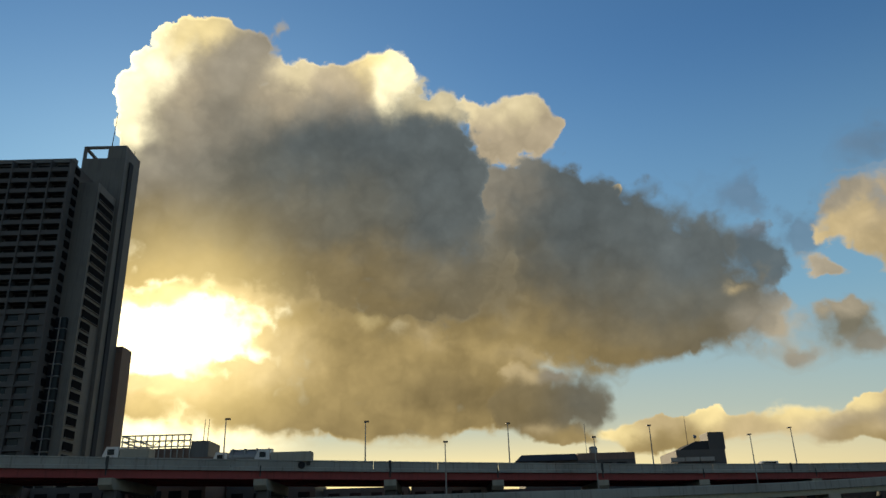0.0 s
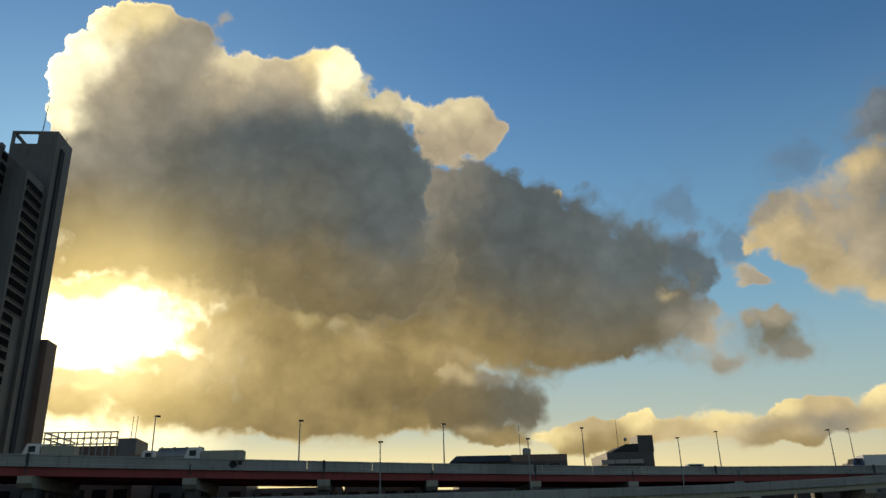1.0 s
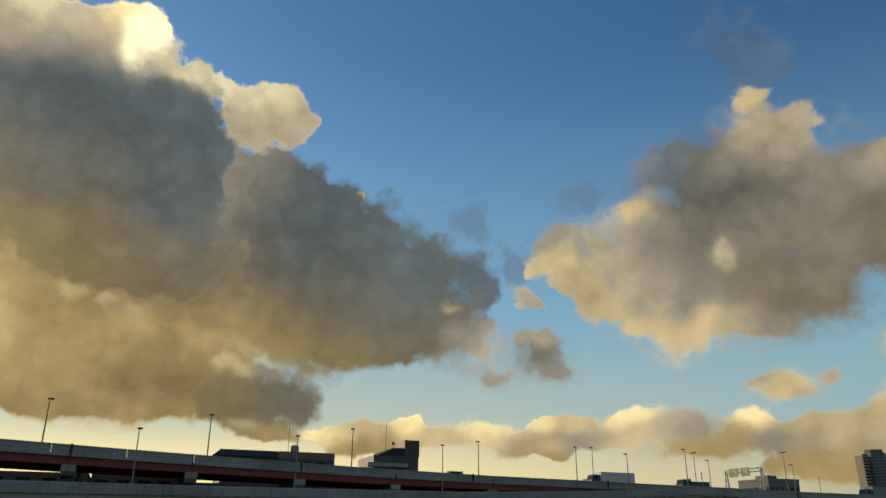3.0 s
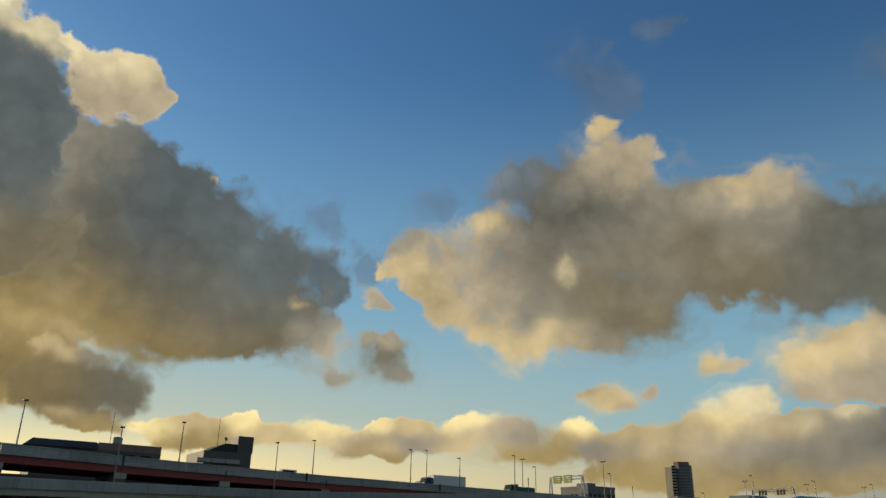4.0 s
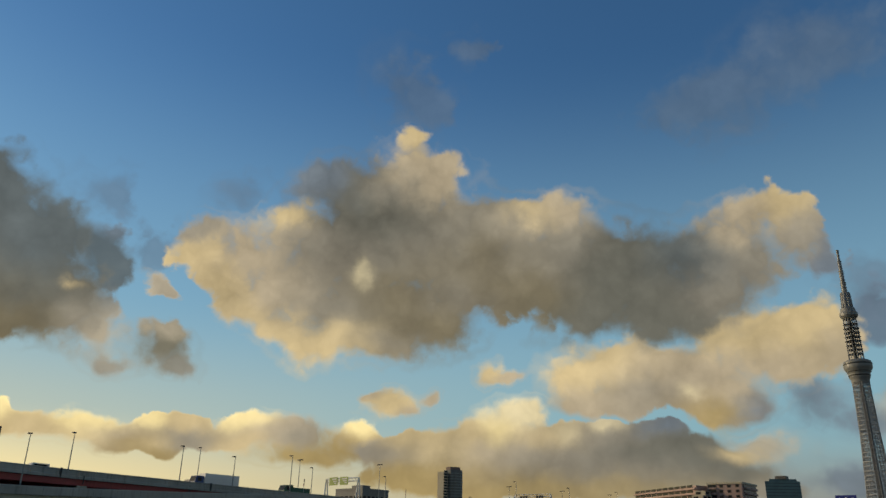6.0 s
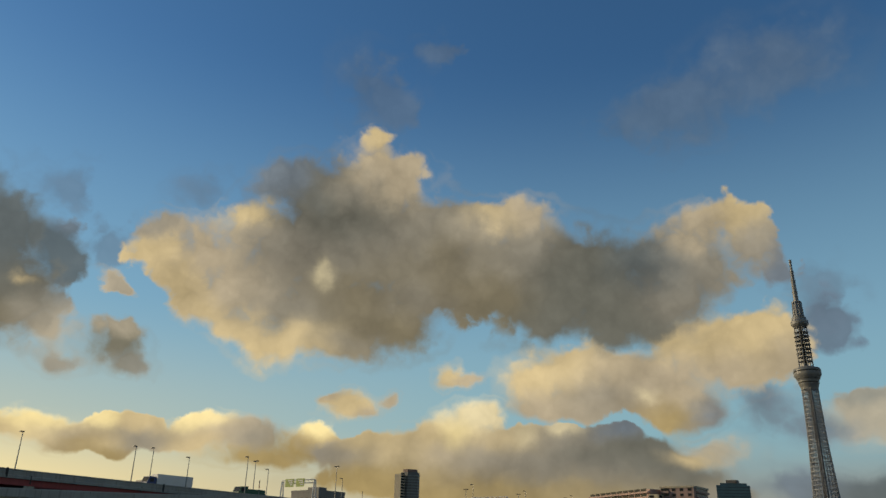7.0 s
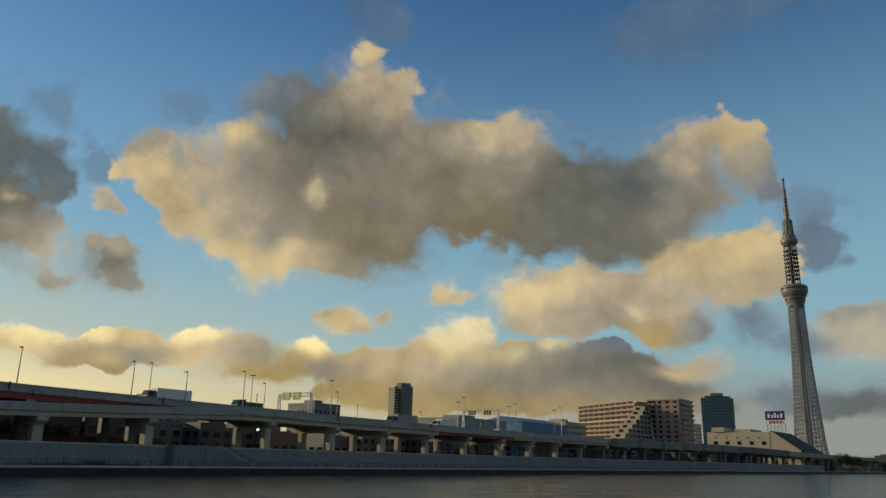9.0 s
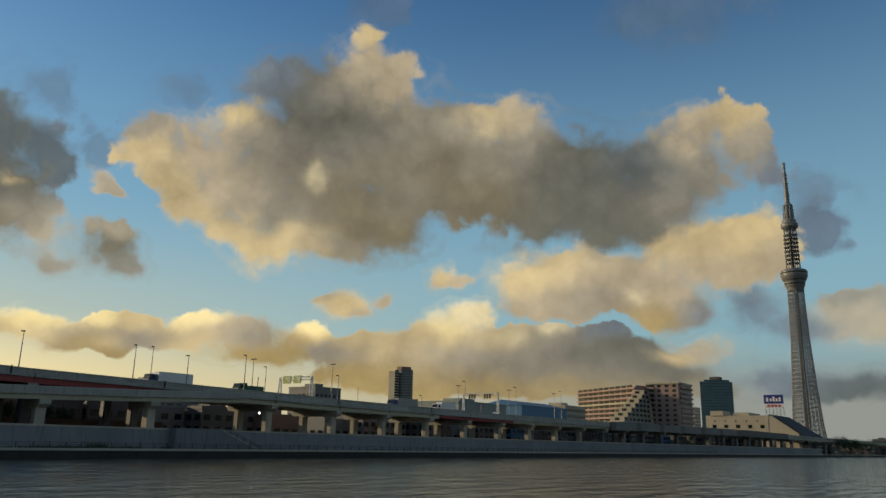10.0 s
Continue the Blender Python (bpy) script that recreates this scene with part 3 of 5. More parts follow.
# ---- the river and its banks ----
DECK = [(-300, 20), (-120, 76), (-57, 102), (-31, 114), (0, 127), (38, 141), (70, 149), (92, 151), (115, 150), (135, 147.5), (150, 146), (200, 146), (300, 145), (400, 141), (620, 124), (820, 112), (1100, 85)]
DECK_TOP = [(-300, 16.6), (70, 16.1), (92, 16.0), (115, 15.6), (130, 15.3), (150, 14.8), (180, 14.6), (229, 14.3), (315, 14.3), (370, 14.8), (495, 15.0), (636, 14.0), (1100, 13.5)]
BANK = [(-400, -20), (-120, 62), (-57, 89), (0, 115), (38, 130), (64, 137), (80, 138), (200, 138), (340, 133.5), (620, 118), (1100, 78)]
RAMP = [(-60, 96), (0, 121), (38, 135), (64, 143), (89, 145), (105, 146), (120, 147.6)]
RAMP_TOP = [(-60, 9.4), (-15, 10.6), (22, 11.4), (64, 12.45), (89, 13.3), (105, 14.0), (120, 14.6)]


def deck_y(x):
    return along(x, DECK)


def deck_z(x):
    return along(x, DECK_TOP)


def bank_y(x):
    return along(x, BANK)


def ramp_y(x):
    return along(x, RAMP)


def ramp_z(x):
    return along(x, RAMP_TOP)


def flat_sheet(name, ring, z, mat, label, category):
    bm = bmesh.new()
    bm.faces.new([bm.verts.new((x, y, z)) for x, y in ring])
    bmesh.ops.triangulate(bm, faces=bm.faces)
    return tagged(part(name, bm, mat), label, category, kind="structure")


bank_xs = steps(-400, 1100, 75)
flat_sheet("water", [(-4800, -4800), (4800, -4800), (4800, 4800), (-4800, 4800)], 0.0, water_material(), "dark rippled river water under a cloudy sky", "river")
bm = bmesh.new()
rings = [[bm.verts.new((x, y, z)) for y, z in ((bank_y(x), -1.0), (bank_y(x) + 0.15, 1.35), (bank_y(x) + 4, 1.6), (4800, 1.7))] for x in [-4800] + bank_xs + [4800]]
for lo, hi in zip(rings, rings[1:]):
    for i in range(3):
        bm.faces.new((lo[i], hi[i], hi[i + 1], lo[i + 1]))
tagged(part("ground", bm, SOIL), "dark paved city ground behind the far river bank", "ground", kind="structure")
bm = bmesh.new()
add_box(bm, -300, 300, -200, 1.6, -1.0, 2.35)
tagged(part("pavement", bm, CONCRETE), "grey concrete terrace of the near river bank", "pavement", kind="structure")

quay = thing("quay_edge", (200, bank_y(200), 0), "dark stained stone quay edge with a pale concrete kerb", "quay", kind="structure")
for x0, x1 in zip(bank_xs[20:], bank_xs[21:]):
    bm = bmesh.new()
    sweep(bm, (x0, x1 - 0.06), bank_y, lambda x: 0.0, ((-0.35, -1.0), (0.4, -1.0), (0.4, 1.3), (-0.35, 1.3)))
    part("quay_block", bm, STONE, quay)
    bm = bmesh.new()
    sweep(bm, (x0, x1 - 0.04), bank_y, lambda x: 0.0, ((-0.45, 1.304), (0.9, 1.304), (0.9, 1.72), (-0.40, 1.72)))
    part("kerb_stone", bm, PALE_CONCRETE, quay)

flood_wall = thing("wall_flood", (200, bank_y(200) + 6, 1.6), "weathered blue-grey concrete flood wall with rain streaks", "flood wall", kind="structure")
wall_xs = steps(-60, 645, 47)
for x0, x1 in zip(wall_xs, wall_xs[1:]):
    bm = bmesh.new()
    sweep(bm, (x0, x1 - 0.05), bank_y, lambda x: 0.0, ((6.0, 1.5), (7.0, 1.5), (6.7, 5.45), (6.35, 5.45)))
    part("panel", bm, WALL_CONCRETE, flood_wall)
    bm = bmesh.new()
    sweep(bm, (x0, x1 - 0.03), bank_y, lambda x: 0.0, ((6.25, 5.452), (6.85, 5.452), (6.85, 5.8), (6.25, 5.8)))
    part("coping", bm, PALE_CONCRETE, flood_wall)

# railing on the quay
rail = thing("railing", (200, bank_y(200) + 0.5, 1.72), "black steel railing along the quay edge", "railing")
x = 58.0
while x < 420:
    y = bank_y(x) + 0.4
    piece("post", x - 0.06, x + 0.06, y - 0.06, y + 0.06, 1.72, 2.75, DARK_STEEL, rail)
    x += 3.0
for dz in (1.95, 2.35, 2.72):
    bm = bmesh.new()
    sweep(bm, steps(58, 420, 60), bank_y, lambda x: 0.0, ((0.36, dz - 0.035), (0.44, dz - 0.035), (0.44, dz + 0.035), (0.36, dz + 0.035)))
    part("rail", bm, DARK_STEEL, rail)

# stair from the flood wall down to the terrace
stair = thing("stair", (112, bank_y(112) + 5, 1.6), "concrete stair with dark railing against the flood wall", "stair")
bm = bmesh.new()
lo = [bm.verts.new((x, bank_y(112) + 3.6, z)) for x, z in ((98, 1.6), (120, 1.6), (109, 5.9), (98, 5.9))]
hi = [bm.verts.new((v.co.x, bank_y(112) + 5.9, v.co.z)) for v in lo]
bm.faces.new(lo), bm.faces.new(hi[::-1])
for i in range(4):
    bm.faces.new((lo[i], hi[i], hi[(i + 1) % 4], lo[(i + 1) % 4]))
part("flank", bm, WALL_CONCRETE, stair)
for i in range(22):
    xx, zz = 109.3 + i * 0.5, 5.7 - i * 0.195
    piece("tread", xx, xx + 0.5, bank_y(112) + 3.62, bank_y(112) + 5.88, zz, zz + 0.2, PALE_CONCRETE, stair)
bm = bmesh.new()
add_rod(bm, (98, bank_y(112) + 3.7, 6.9), (109, bank_y(112) + 3.7, 6.9), 0.06), add_rod(bm, (109, bank_y(112) + 3.7, 6.9), (120, bank_y(112) + 3.7, 2.7), 0.06)
add_rod(bm, (109, bank_y(112) + 3.7, 6.4), (120, bank_y(112) + 3.7, 2.2), 0.05)
part("handrail", bm, DARK_STEEL, stair)
for i in range(12):
    xx = 98 + 2 * i
    zz = 5.8 if xx < 109 else 5.8 - (xx - 109) * 0.382
    piece("baluster", xx - 0.05, xx + 0.05, bank_y(112) + 3.65, bank_y(112) + 3.75, zz, zz + 1.1, DARK_STEEL, stair)

# weeds at the foot of the wall
random.seed(4)
bm = bmesh.new()
for _ in range(900):
    x = random.choice((random.uniform(62, 84), random.uniform(70, 92), random.uniform(96, 104), random.uniform(150, 330)))
    y = bank_y(x) + random.uniform(5.0, 5.95)
    h, a = random.uniform(0.15, 0.7) * (1.9 if 80 < x < 84 else 1.0), random.uniform(0, math.tau)
    w = random.uniform(0.08, 0.3)
    v = [bm.verts.new((x + w * math.cos(a), y + w * 0.3 * math.sin(a), 1.58)), bm.verts.new((x - w * math.cos(a), y - w * 0.3 * math.sin(a), 1.58)), bm.verts.new((x + random.uniform(-0.2, 0.2), y, 1.6 + h))]
    bm.faces.new(v)
tagged(part("weeds", bm, LEAVES), "dark weeds growing at the foot of the flood wall", "weeds", kind="stuff")

# ---- the expressway ----
viaduct = thing("expressway_viaduct", (150, deck_y(150) + 8, 1.7), "elevated expressway with pale concrete parapet and red steel girder", "viaduct")
deck_xs = steps(-280, 1060, 134)
bm = bmesh.new()
sweep(bm, deck_xs, deck_y, deck_z, ((0.0, -1.28), (17.0, -1.28), (17.0, -1.62), (0.0, -1.62)))
part("roadway", bm, ASPHALT, viaduct)
for x0, x1 in zip(deck_xs, deck_xs[1:]):
    tall = 1.0 if x0 < 112 else 1.55
    bm = bmesh.new()
    sweep(bm, (x0, x1 - 0.05), deck_y, deck_z, ((-0.25, -1.62), (0.0, -1.62), (0.0, 0.0), (-0.18, 0.0), (-0.22, -0.18), (-0.12, -0.24), (-0.12, -1.05), (-0.25, -1.15)))
    part("parapet_panel", bm, CONCRETE, viaduct)
    bm = bmesh.new()
    sweep(bm, (x0, x1 - 0.05), deck_y, deck_z, ((17.0, -1.62), (17.25, -1.62), (17.2, -0.1), (17.0, -0.1)))
    part("far_parapet_panel", bm, CONCRETE, viaduct)
for a, b, mat, label, drop in ((-280, 112, RED_STEEL, "dark red painted girder", 2.75), (112, 196, CREAM_STEEL, "cream painted girder", 3.15), (196, 240, RED_STEEL, "dark red painted girder", 2.9), (240, 1060, CREAM_STEEL, "cream painted girder", 2.9)):
    for off in (0.35, 5.5, 11.0, 16.2):
        bm = bmesh.new()
        sweep(bm, steps(a, b - 0.1, max(2, int((b - a) / 10))), deck_y, deck_z, ((off, -1.63), (off + 0.35, -1.63), (off + 0.35, -drop), (off, -drop)))
        part("girder", bm, mat, viaduct, label)
# ledge and stiffeners on the outer face
for x0, x1 in zip(steps(112, 420, 30), steps(112, 420, 30)[1:]):
    bm = bmesh.new()
    sweep(bm, (x0, x1 - 0.05), deck_y, deck_z, ((-0.42, -2.0), (0.34, -2.0), (0.34, -1.64), (-0.42, -1.64)))
    part("ledge", bm, CONCRETE, viaduct)
bents = [-100, -80, -62, -45, -26, -7.5, 9.8, 28.5, 48, 71, 95] + [130 + 20.6 * i for i in range(38)]
for x in bents:
    y, z = deck_y(x), deck_z(x)
    low = z - (2.75 if x < 112 else 3.0)
    bm = bmesh.new()
    v = [(y - 0.1, low - 0.9), (y + 0.6, low - 1.5), (y + 16.6, low - 1.5), (y + 17.2, low - 0.9), (y + 17.2, low), (y - 0.1, low)]
    a = [bm.verts.new((x - 0.95, *c)) for c in v]
    b = [bm.verts.new((x + 0.95, *c)) for c in v]
    bm.faces.new(a), bm.faces.new(b[::-1])
    for i in range(6):
        bm.faces.new((a[i], b[i], b[(i + 1) % 6], a[(i + 1) % 6]))
    part("pier_cap", bm, PALE_CONCRETE, viaduct)
    for off in (2.6, 13.5):
        bm = bmesh.new()
        s, c = 0.95, 0.25
        add_prism(bm, [(x - s, y + off - s + c), (x - s + c, y + off - s), (x + s - c, y + off - s), (x + s, y + off - s + c), (x + s, y + off + s - c), (x + s - c, y + off + s), (x - s + c, y + off + s), (x - s, y + off + s - c)], 1.5, low - 1.45)
        # below x 112 the concrete is coloured dark for the shade on its sides
        part("column", bm, DARK_TILE if x < 112 else PALE_CONCRETE if x < 300 else TILE, viaduct)
    bm = bmesh.new()
    add_box(bm, x - 0.09, x + 0.09, y - 0.30, y - 0.20, low + 0.3, z - 0.9)
    part("drain_pipe", bm, DARK_STEEL, viaduct)
# noise barrier panels hung on the outer face
for i in range(48):
    x = 318 + 5.2 * i
    bm = bmesh.new()
    sweep(bm, (x, x + 5.1), deck_y, deck_z, ((-0.62, -3.3), (-0.45, -3.3), (-0.45, 0.35), (-0.62, 0.35)))
    part("barrier_panel", bm, TILE if i % 5 and x < 470 else DARK_TILE, viaduct)
# expansion joint covers on the parapet
for x in (-45, -7.5, 28.5, 66, 100, 150, 191):
    piece("joint_cover", x - 0.2, x + 0.2, deck_y(x) - 0.28, deck_y(x) - 0.2, deck_z(x) - 1.5, deck_z(x) + 0.12, DARK_STEEL, viaduct)

ramp = thing("expressway_ramp", (60, ramp_y(60) + 3, 1.7), "lower expressway ramp with pale concrete parapet and cream girder", "ramp")
ramp_xs = steps(-55, 119, 18)
for x0, x1 in zip(ramp_xs, ramp_xs[1:]):
    bm = bmesh.new()
    sweep(bm, (x0, x1 - 0.05), ramp_y, ramp_z, ((-0.25, -1.5), (0.0, -1.5), (0.0, 0.0), (-0.18, 0.0), (-0.25, -0.2)))
    part("parapet_panel", bm, CONCRETE, ramp)
    bm = bmesh.new()
    wide = [min(6.0, max(0.6, deck_y(x) - ramp_y(x) - 0.3)) for x in (x0, x1)]
    ring = [[bm.verts.new((x, ramp_y(x) + dy, ramp_z(x) + dz)) for dy, dz in ((0.0, -1.1), (w, -1.1), (w, -1.5), (0.0, -1.5))] for x, w in ((x0, wide[0]), (x1, wide[1]))]
    for i in range(4):
        bm.faces.new((ring[0][i], ring[0][(i + 1) % 4], ring[1][(i + 1) % 4], ring[1][i]))
    bm.faces.new(ring[0][::-1]), bm.faces.new(ring[1])
    part("roadway", bm, ASPHALT, ramp)
    for off in (0.3, 2.4):
        if wide[1] > off + 0.5:
            bm = bmesh.new()
            sweep(bm, (x0, x1), ramp_y, ramp_z, ((off, -1.51), (off + 0.3, -1.51), (off + 0.3, -2.4), (off, -2.4)))
            part("girder", bm, CREAM_STEEL, ramp)
for x in (-28, 5, 38, 71, 95):
    y, low = ramp_y(x), ramp_z(x) - 2.42
    w = min(5.2, deck_y(x) - y - 0.5)
    bm = bmesh.new()
    v = [(y - 0.1, low - 0.8), (y + 0.7, low - 1.4), (y + w, low - 1.4), (y + w, low), (y - 0.1, low)]
    a = [bm.verts.new((x - 1.1, *c)) for c in v]
    b = [bm.verts.new((x + 1.1, *c)) for c in v]
    bm.faces.new(a), bm.faces.new(b[::-1])
    for i in range(5):
        bm.faces.new((a[i], b[i], b[(i + 1) % 5], a[(i + 1) % 5]))
    part("pier_cap", bm, PALE_CONCRETE, ramp)
    piece("column", x - 0.95, x + 0.95, y + 1.2, y + 3.0, 1.5, low - 1.38, PALE_CONCRETE, ramp)


# ---- on the expressway ----
def street_lamp(x, y, foot, top, double=False, arm=1.2):
    lamp = thing("street_lamp", (x, y, foot), "tall slim galvanised expressway lamp post" + (" with two heads" if double else ""), "street lamp", "expressway lamps")
    bm = bmesh.new()
    add_rod(bm, (x, y, foot), (x, y, top), 0.13, 0.07)
    add_rod(bm, (x, y, foot), (x, y, foot + 0.4), 0.22, 0.2)
    part("pole", bm, GREY_STEEL, lamp)
    for way in ((-1, 1) if double else (1,)):
        bm = bmesh.new()
        add_rod(bm, (x, y, top - 0.08), (x + way * 0.2, y + way * arm * 0.5, top + 0.05), 0.06)
        part("arm", bm, GREY_STEEL, lamp)
        bm = bmesh.new()
        add_box(bm, x + way * 0.05 - 0.32, x + way * 0.05 + 0.42, y + way * arm * 0.5 - 0.2, y + way * arm * 0.5 + 0.35, top - 0.02, top + 0.2)
        part("lamp_head", bm, DARK_STEEL, lamp)


for x, y, foot, top, double in (
    (-31.3, 114.9, 15.0, 22.1, False),
    (-11.3, 122.6, 14.9, 22.3, False),
    (12.0, 131.8, 14.9, 22.7, False),
    (38.7, 141.6, 14.9, 23.0, False),
    (67.7, 148.8, 14.8, 22.8, False),
    (92.7, 151.4, 14.7, 23.1, False),
    (106.9, 167.0, 14.5, 25.2, False),
    (105.7, 150.8, 14.5, 22.1, False),
    (121.1, 149.6, 14.2, 23.7, False),
    (135.5, 164.1, 13.9, 24.8, True),
    (139.6, 163.6, 13.8, 23.1, False),
    (164.1, 162.6, 13.4, 26.0, True),
    (166.8, 162.6, 13.4, 22.9, False),
    (228.5, 162.3, 13.0, 24.2, True),
    (209.8, 146.3, 13.1, 24.0, False),
    (263.0, 162.0, 13.0, 24.9, True),
    (241.7, 146.0, 13.0, 24.2, False),
    (299.8, 161.6, 13.0, 25.8, True),
    (275.8, 145.6, 13.0, 24.9, False),
    (207.3, 162.5, 13.2, 19.5, False),
    (1.2, 121.7, 9.9, 18.7, False),
    (26.3, 131.0, 10.4, 19.9, False),
    (56.6, 141.0, 11.2, 20.8, False),
):
    street_lamp(x, y, foot, top, double)

for x, y_near, y_far, top, signs in ((141.3, 147.4, 159.5, 20.2, SIGN_GREEN), (230.0, 146.2, 161.0, 21.6, DARK_STEEL)):
    base = deck_z(x) - 1.3
    g1 = thing("sign_gantry", (x, y_near, base), "white steel gantry over the road with " + ("yellow-green direction signs" if signs is SIGN_GREEN else "dark lane signs"), "sign gantry", "expressway gantries")
    for y in (y_near, y_far):
        bm = bmesh.new()
        add_rod(bm, (x - 0.7, y, base), (x - 0.2, y, top - 0.2), 0.2, 0.16), add_rod(bm, (x + 0.7, y, base), (x + 0.2, y, top - 0.2), 0.2, 0.16)
        for i in range(4):
            zz = base + (top - base) * (0.15 + 0.22 * i)
            add_rod(bm, (x - 0.6 + 0.11 * i, y, zz), (x + 0.6 - 0.11 * i, y, zz + 0.5), 0.07)
        part("post", bm, WHITE_PAINT, g1)
    bm = bmesh.new()
    for dx, dz in ((-0.3, 0.0), (0.3, 0.0), (-0.3, -0.8), (0.3, -0.8)):
        add_rod(bm, (x + dx, y_near, top + dz), (x + dx, y_far, top + dz), 0.09)
    for i in range(9):
        yy = y_near + (y_far - y_near) * i / 9
        add_rod(bm, (x - 0.3, yy, top - 0.8), (x - 0.3, yy + (y_far - y_near) / 9, top), 0.06)
    part("beam", bm, WHITE_PAINT, g1)
    if signs is SIGN_GREEN:
        for a, b in ((0.28, 0.52), (0.60, 0.86)):
            panel = piece("sign_panel", x - 0.62, x - 0.5, y_near + (y_far - y_near) * a, y_near + (y_far - y_near) * b, top - 1.7, top + 0.3, signs, g1)
            for k in range(3):
                piece("letter_bar", x - 0.66, x - 0.625, y_near + (y_far - y_near) * (a + 0.03), y_near + (y_far - y_near) * (a + 0.10 + 0.04 * k), top - 1.3 + 0.5 * k, top - 1.05 + 0.5 * k, WHITE_PAINT, g1)
    else:
        for a in (0.18, 0.62):
            for k in range(3):
                yy = y_near + (y_far - y_near) * (a + 0.075 * k)
                piece("lane_sign", x - 0.62, x - 0.45, yy, yy + 0.75, top - 2.0, top - 0.4, signs, g1)

for az, el_h in ((39.95, 4.6), (47.2, 5.2), (56.3, 4.4)):
    x = math.tan(radians(az)) * 149
    z0 = deck_z(x) - 1.3
    s1 = thing("road_sign", (x, 149, z0), "small round road signs on a slim steel post", "road sign", "round road signs")
    bm = bmesh.new()
    add_rod(bm, (x, 149, z0), (x, 149, z0 + el_h), 0.07)
    part("post", bm, GREY_STEEL, s1)
    for dz in (0.0, 1.0):
        bm = bmesh.new()
        add_rod(bm, (x - 0.12, 148.95, z0 + el_h - 0.4 - dz), (x - 0.06, 148.88, z0 + el_h - 0.4 - dz), 0.42, 0.42, 20)
        part("disc", bm, DARK_TILE if dz == 0 else SIGN_RED, s1)


def truck(x, length, body, cab, label, load="box", lane=4.5, sink=1.28, h_box=3.55):
    """A lorry that heads to lower x."""
    y, z = deck_y(x) + lane, deck_z(x) - sink
    t = thing("truck", (x, y, z), label, "truck", "vehicles on the expressway")
    slope = (deck_y(x + 5) - deck_y(x - 5)) / 10
    turn = math.degrees(math.atan(slope))
    made = []
    h = h_box if load == "box" else 2.5
    bm = bmesh.new()
    if load == "tank":
        add_rod(bm, (x + 2.5, y, z + 2.1), (x + length, y, z + 2.1), 1.15, 1.15, 16)
        for i in range(4):
            add_box(bm, x + 3.0 + i * (length - 3.5) / 3, x + 3.15 + i * (length - 3.5) / 3, y - 1.2, y + 1.2, z + 0.9, z + 3.4)
        add_box(bm, x + 2.5, x + length, y - 0.5, y + 0.5, z + 3.2, z + 3.35)
    elif load == "tipper":
        add_prism(bm, [(x + 2.7, y - 1.2), (x + length, y - 1.2), (x + length, y + 1.2), (x + 2.7, y + 1.2)], z + 1.1, z + 2.5)
        add_box(bm, x + 2.4, x + 2.7, y - 1.2, y + 1.2, z + 1.1, z + 3.1)
    else:
        add_box(bm, x + 2.5, x + length, y - 1.22, y + 1.22, z + 1.05, z + h)
    bmesh.ops.bevel(bm, geom=[e for e in bm.edges], offset=0.03, segments=1) if load == "box" else None
    made.append(part("cargo_body", bm, body, t))
    bm = bmesh.new()
    side = [(x, z + 0.6), (x + 2.3, z + 0.6), (x + 2.3, z + 2.9), (x + 0.55, z + 2.95), (x + 0.05, z + 1.75)]
    a, b = [bm.verts.new((p, y - 1.15, q)) for p, q in side], [bm.verts.new((p, y + 1.15, q)) for p, q in side]
    bm.faces.new(a), bm.faces.new(b[::-1])
    for i in range(5):
        bm.faces.new((a[i], b[i], b[(i + 1) % 5], a[(i + 1) % 5]))
    made.append(part("cab", bm, cab, t))
    made.append(piece("side_window", x + 0.75, x + 1.7, y - 1.18, y - 1.155, z + 1.8, z + 2.6, WINDOW, t))
    bm = bmesh.new()
    q = [bm.verts.new(c) for c in ((x + 0.08, y - 1.0, z + 1.78), (x + 0.08, y + 1.0, z + 1.78), (x + 0.5, y + 1.0, z + 2.8), (x + 0.5, y - 1.0, z + 2.8))]
    q2 = [bm.verts.new(v.co + Vector((-0.05, 0, 0.02))) for v in q]
    bm.faces.new(q), bm.faces.new(q2[::-1])
    for i in range(4):
        bm.faces.new((q[i], q2[i], q2[(i + 1) % 4], q[(i + 1) % 4]))
    made.append(part("windscreen", bm, WINDOW, t))
    made.append(piece("chassis", x + 0.3, x + length - 0.2, y - 0.5, y + 0.5, z + 0.5, z + 1.0, DARK_STEEL, t))
    for wx in (x + 1.0, x + length * 0.62, x + length - 1.4):
        for wy in (y - 1.1, y + 0.8):
            bm = bmesh.new()
            add_rod(bm, (wx, wy, z + 0.5), (wx, wy + 0.3, z + 0.5), 0.5, 0.5, 16)
            made.append(part("wheel", bm, RUBBER, t))
    return t


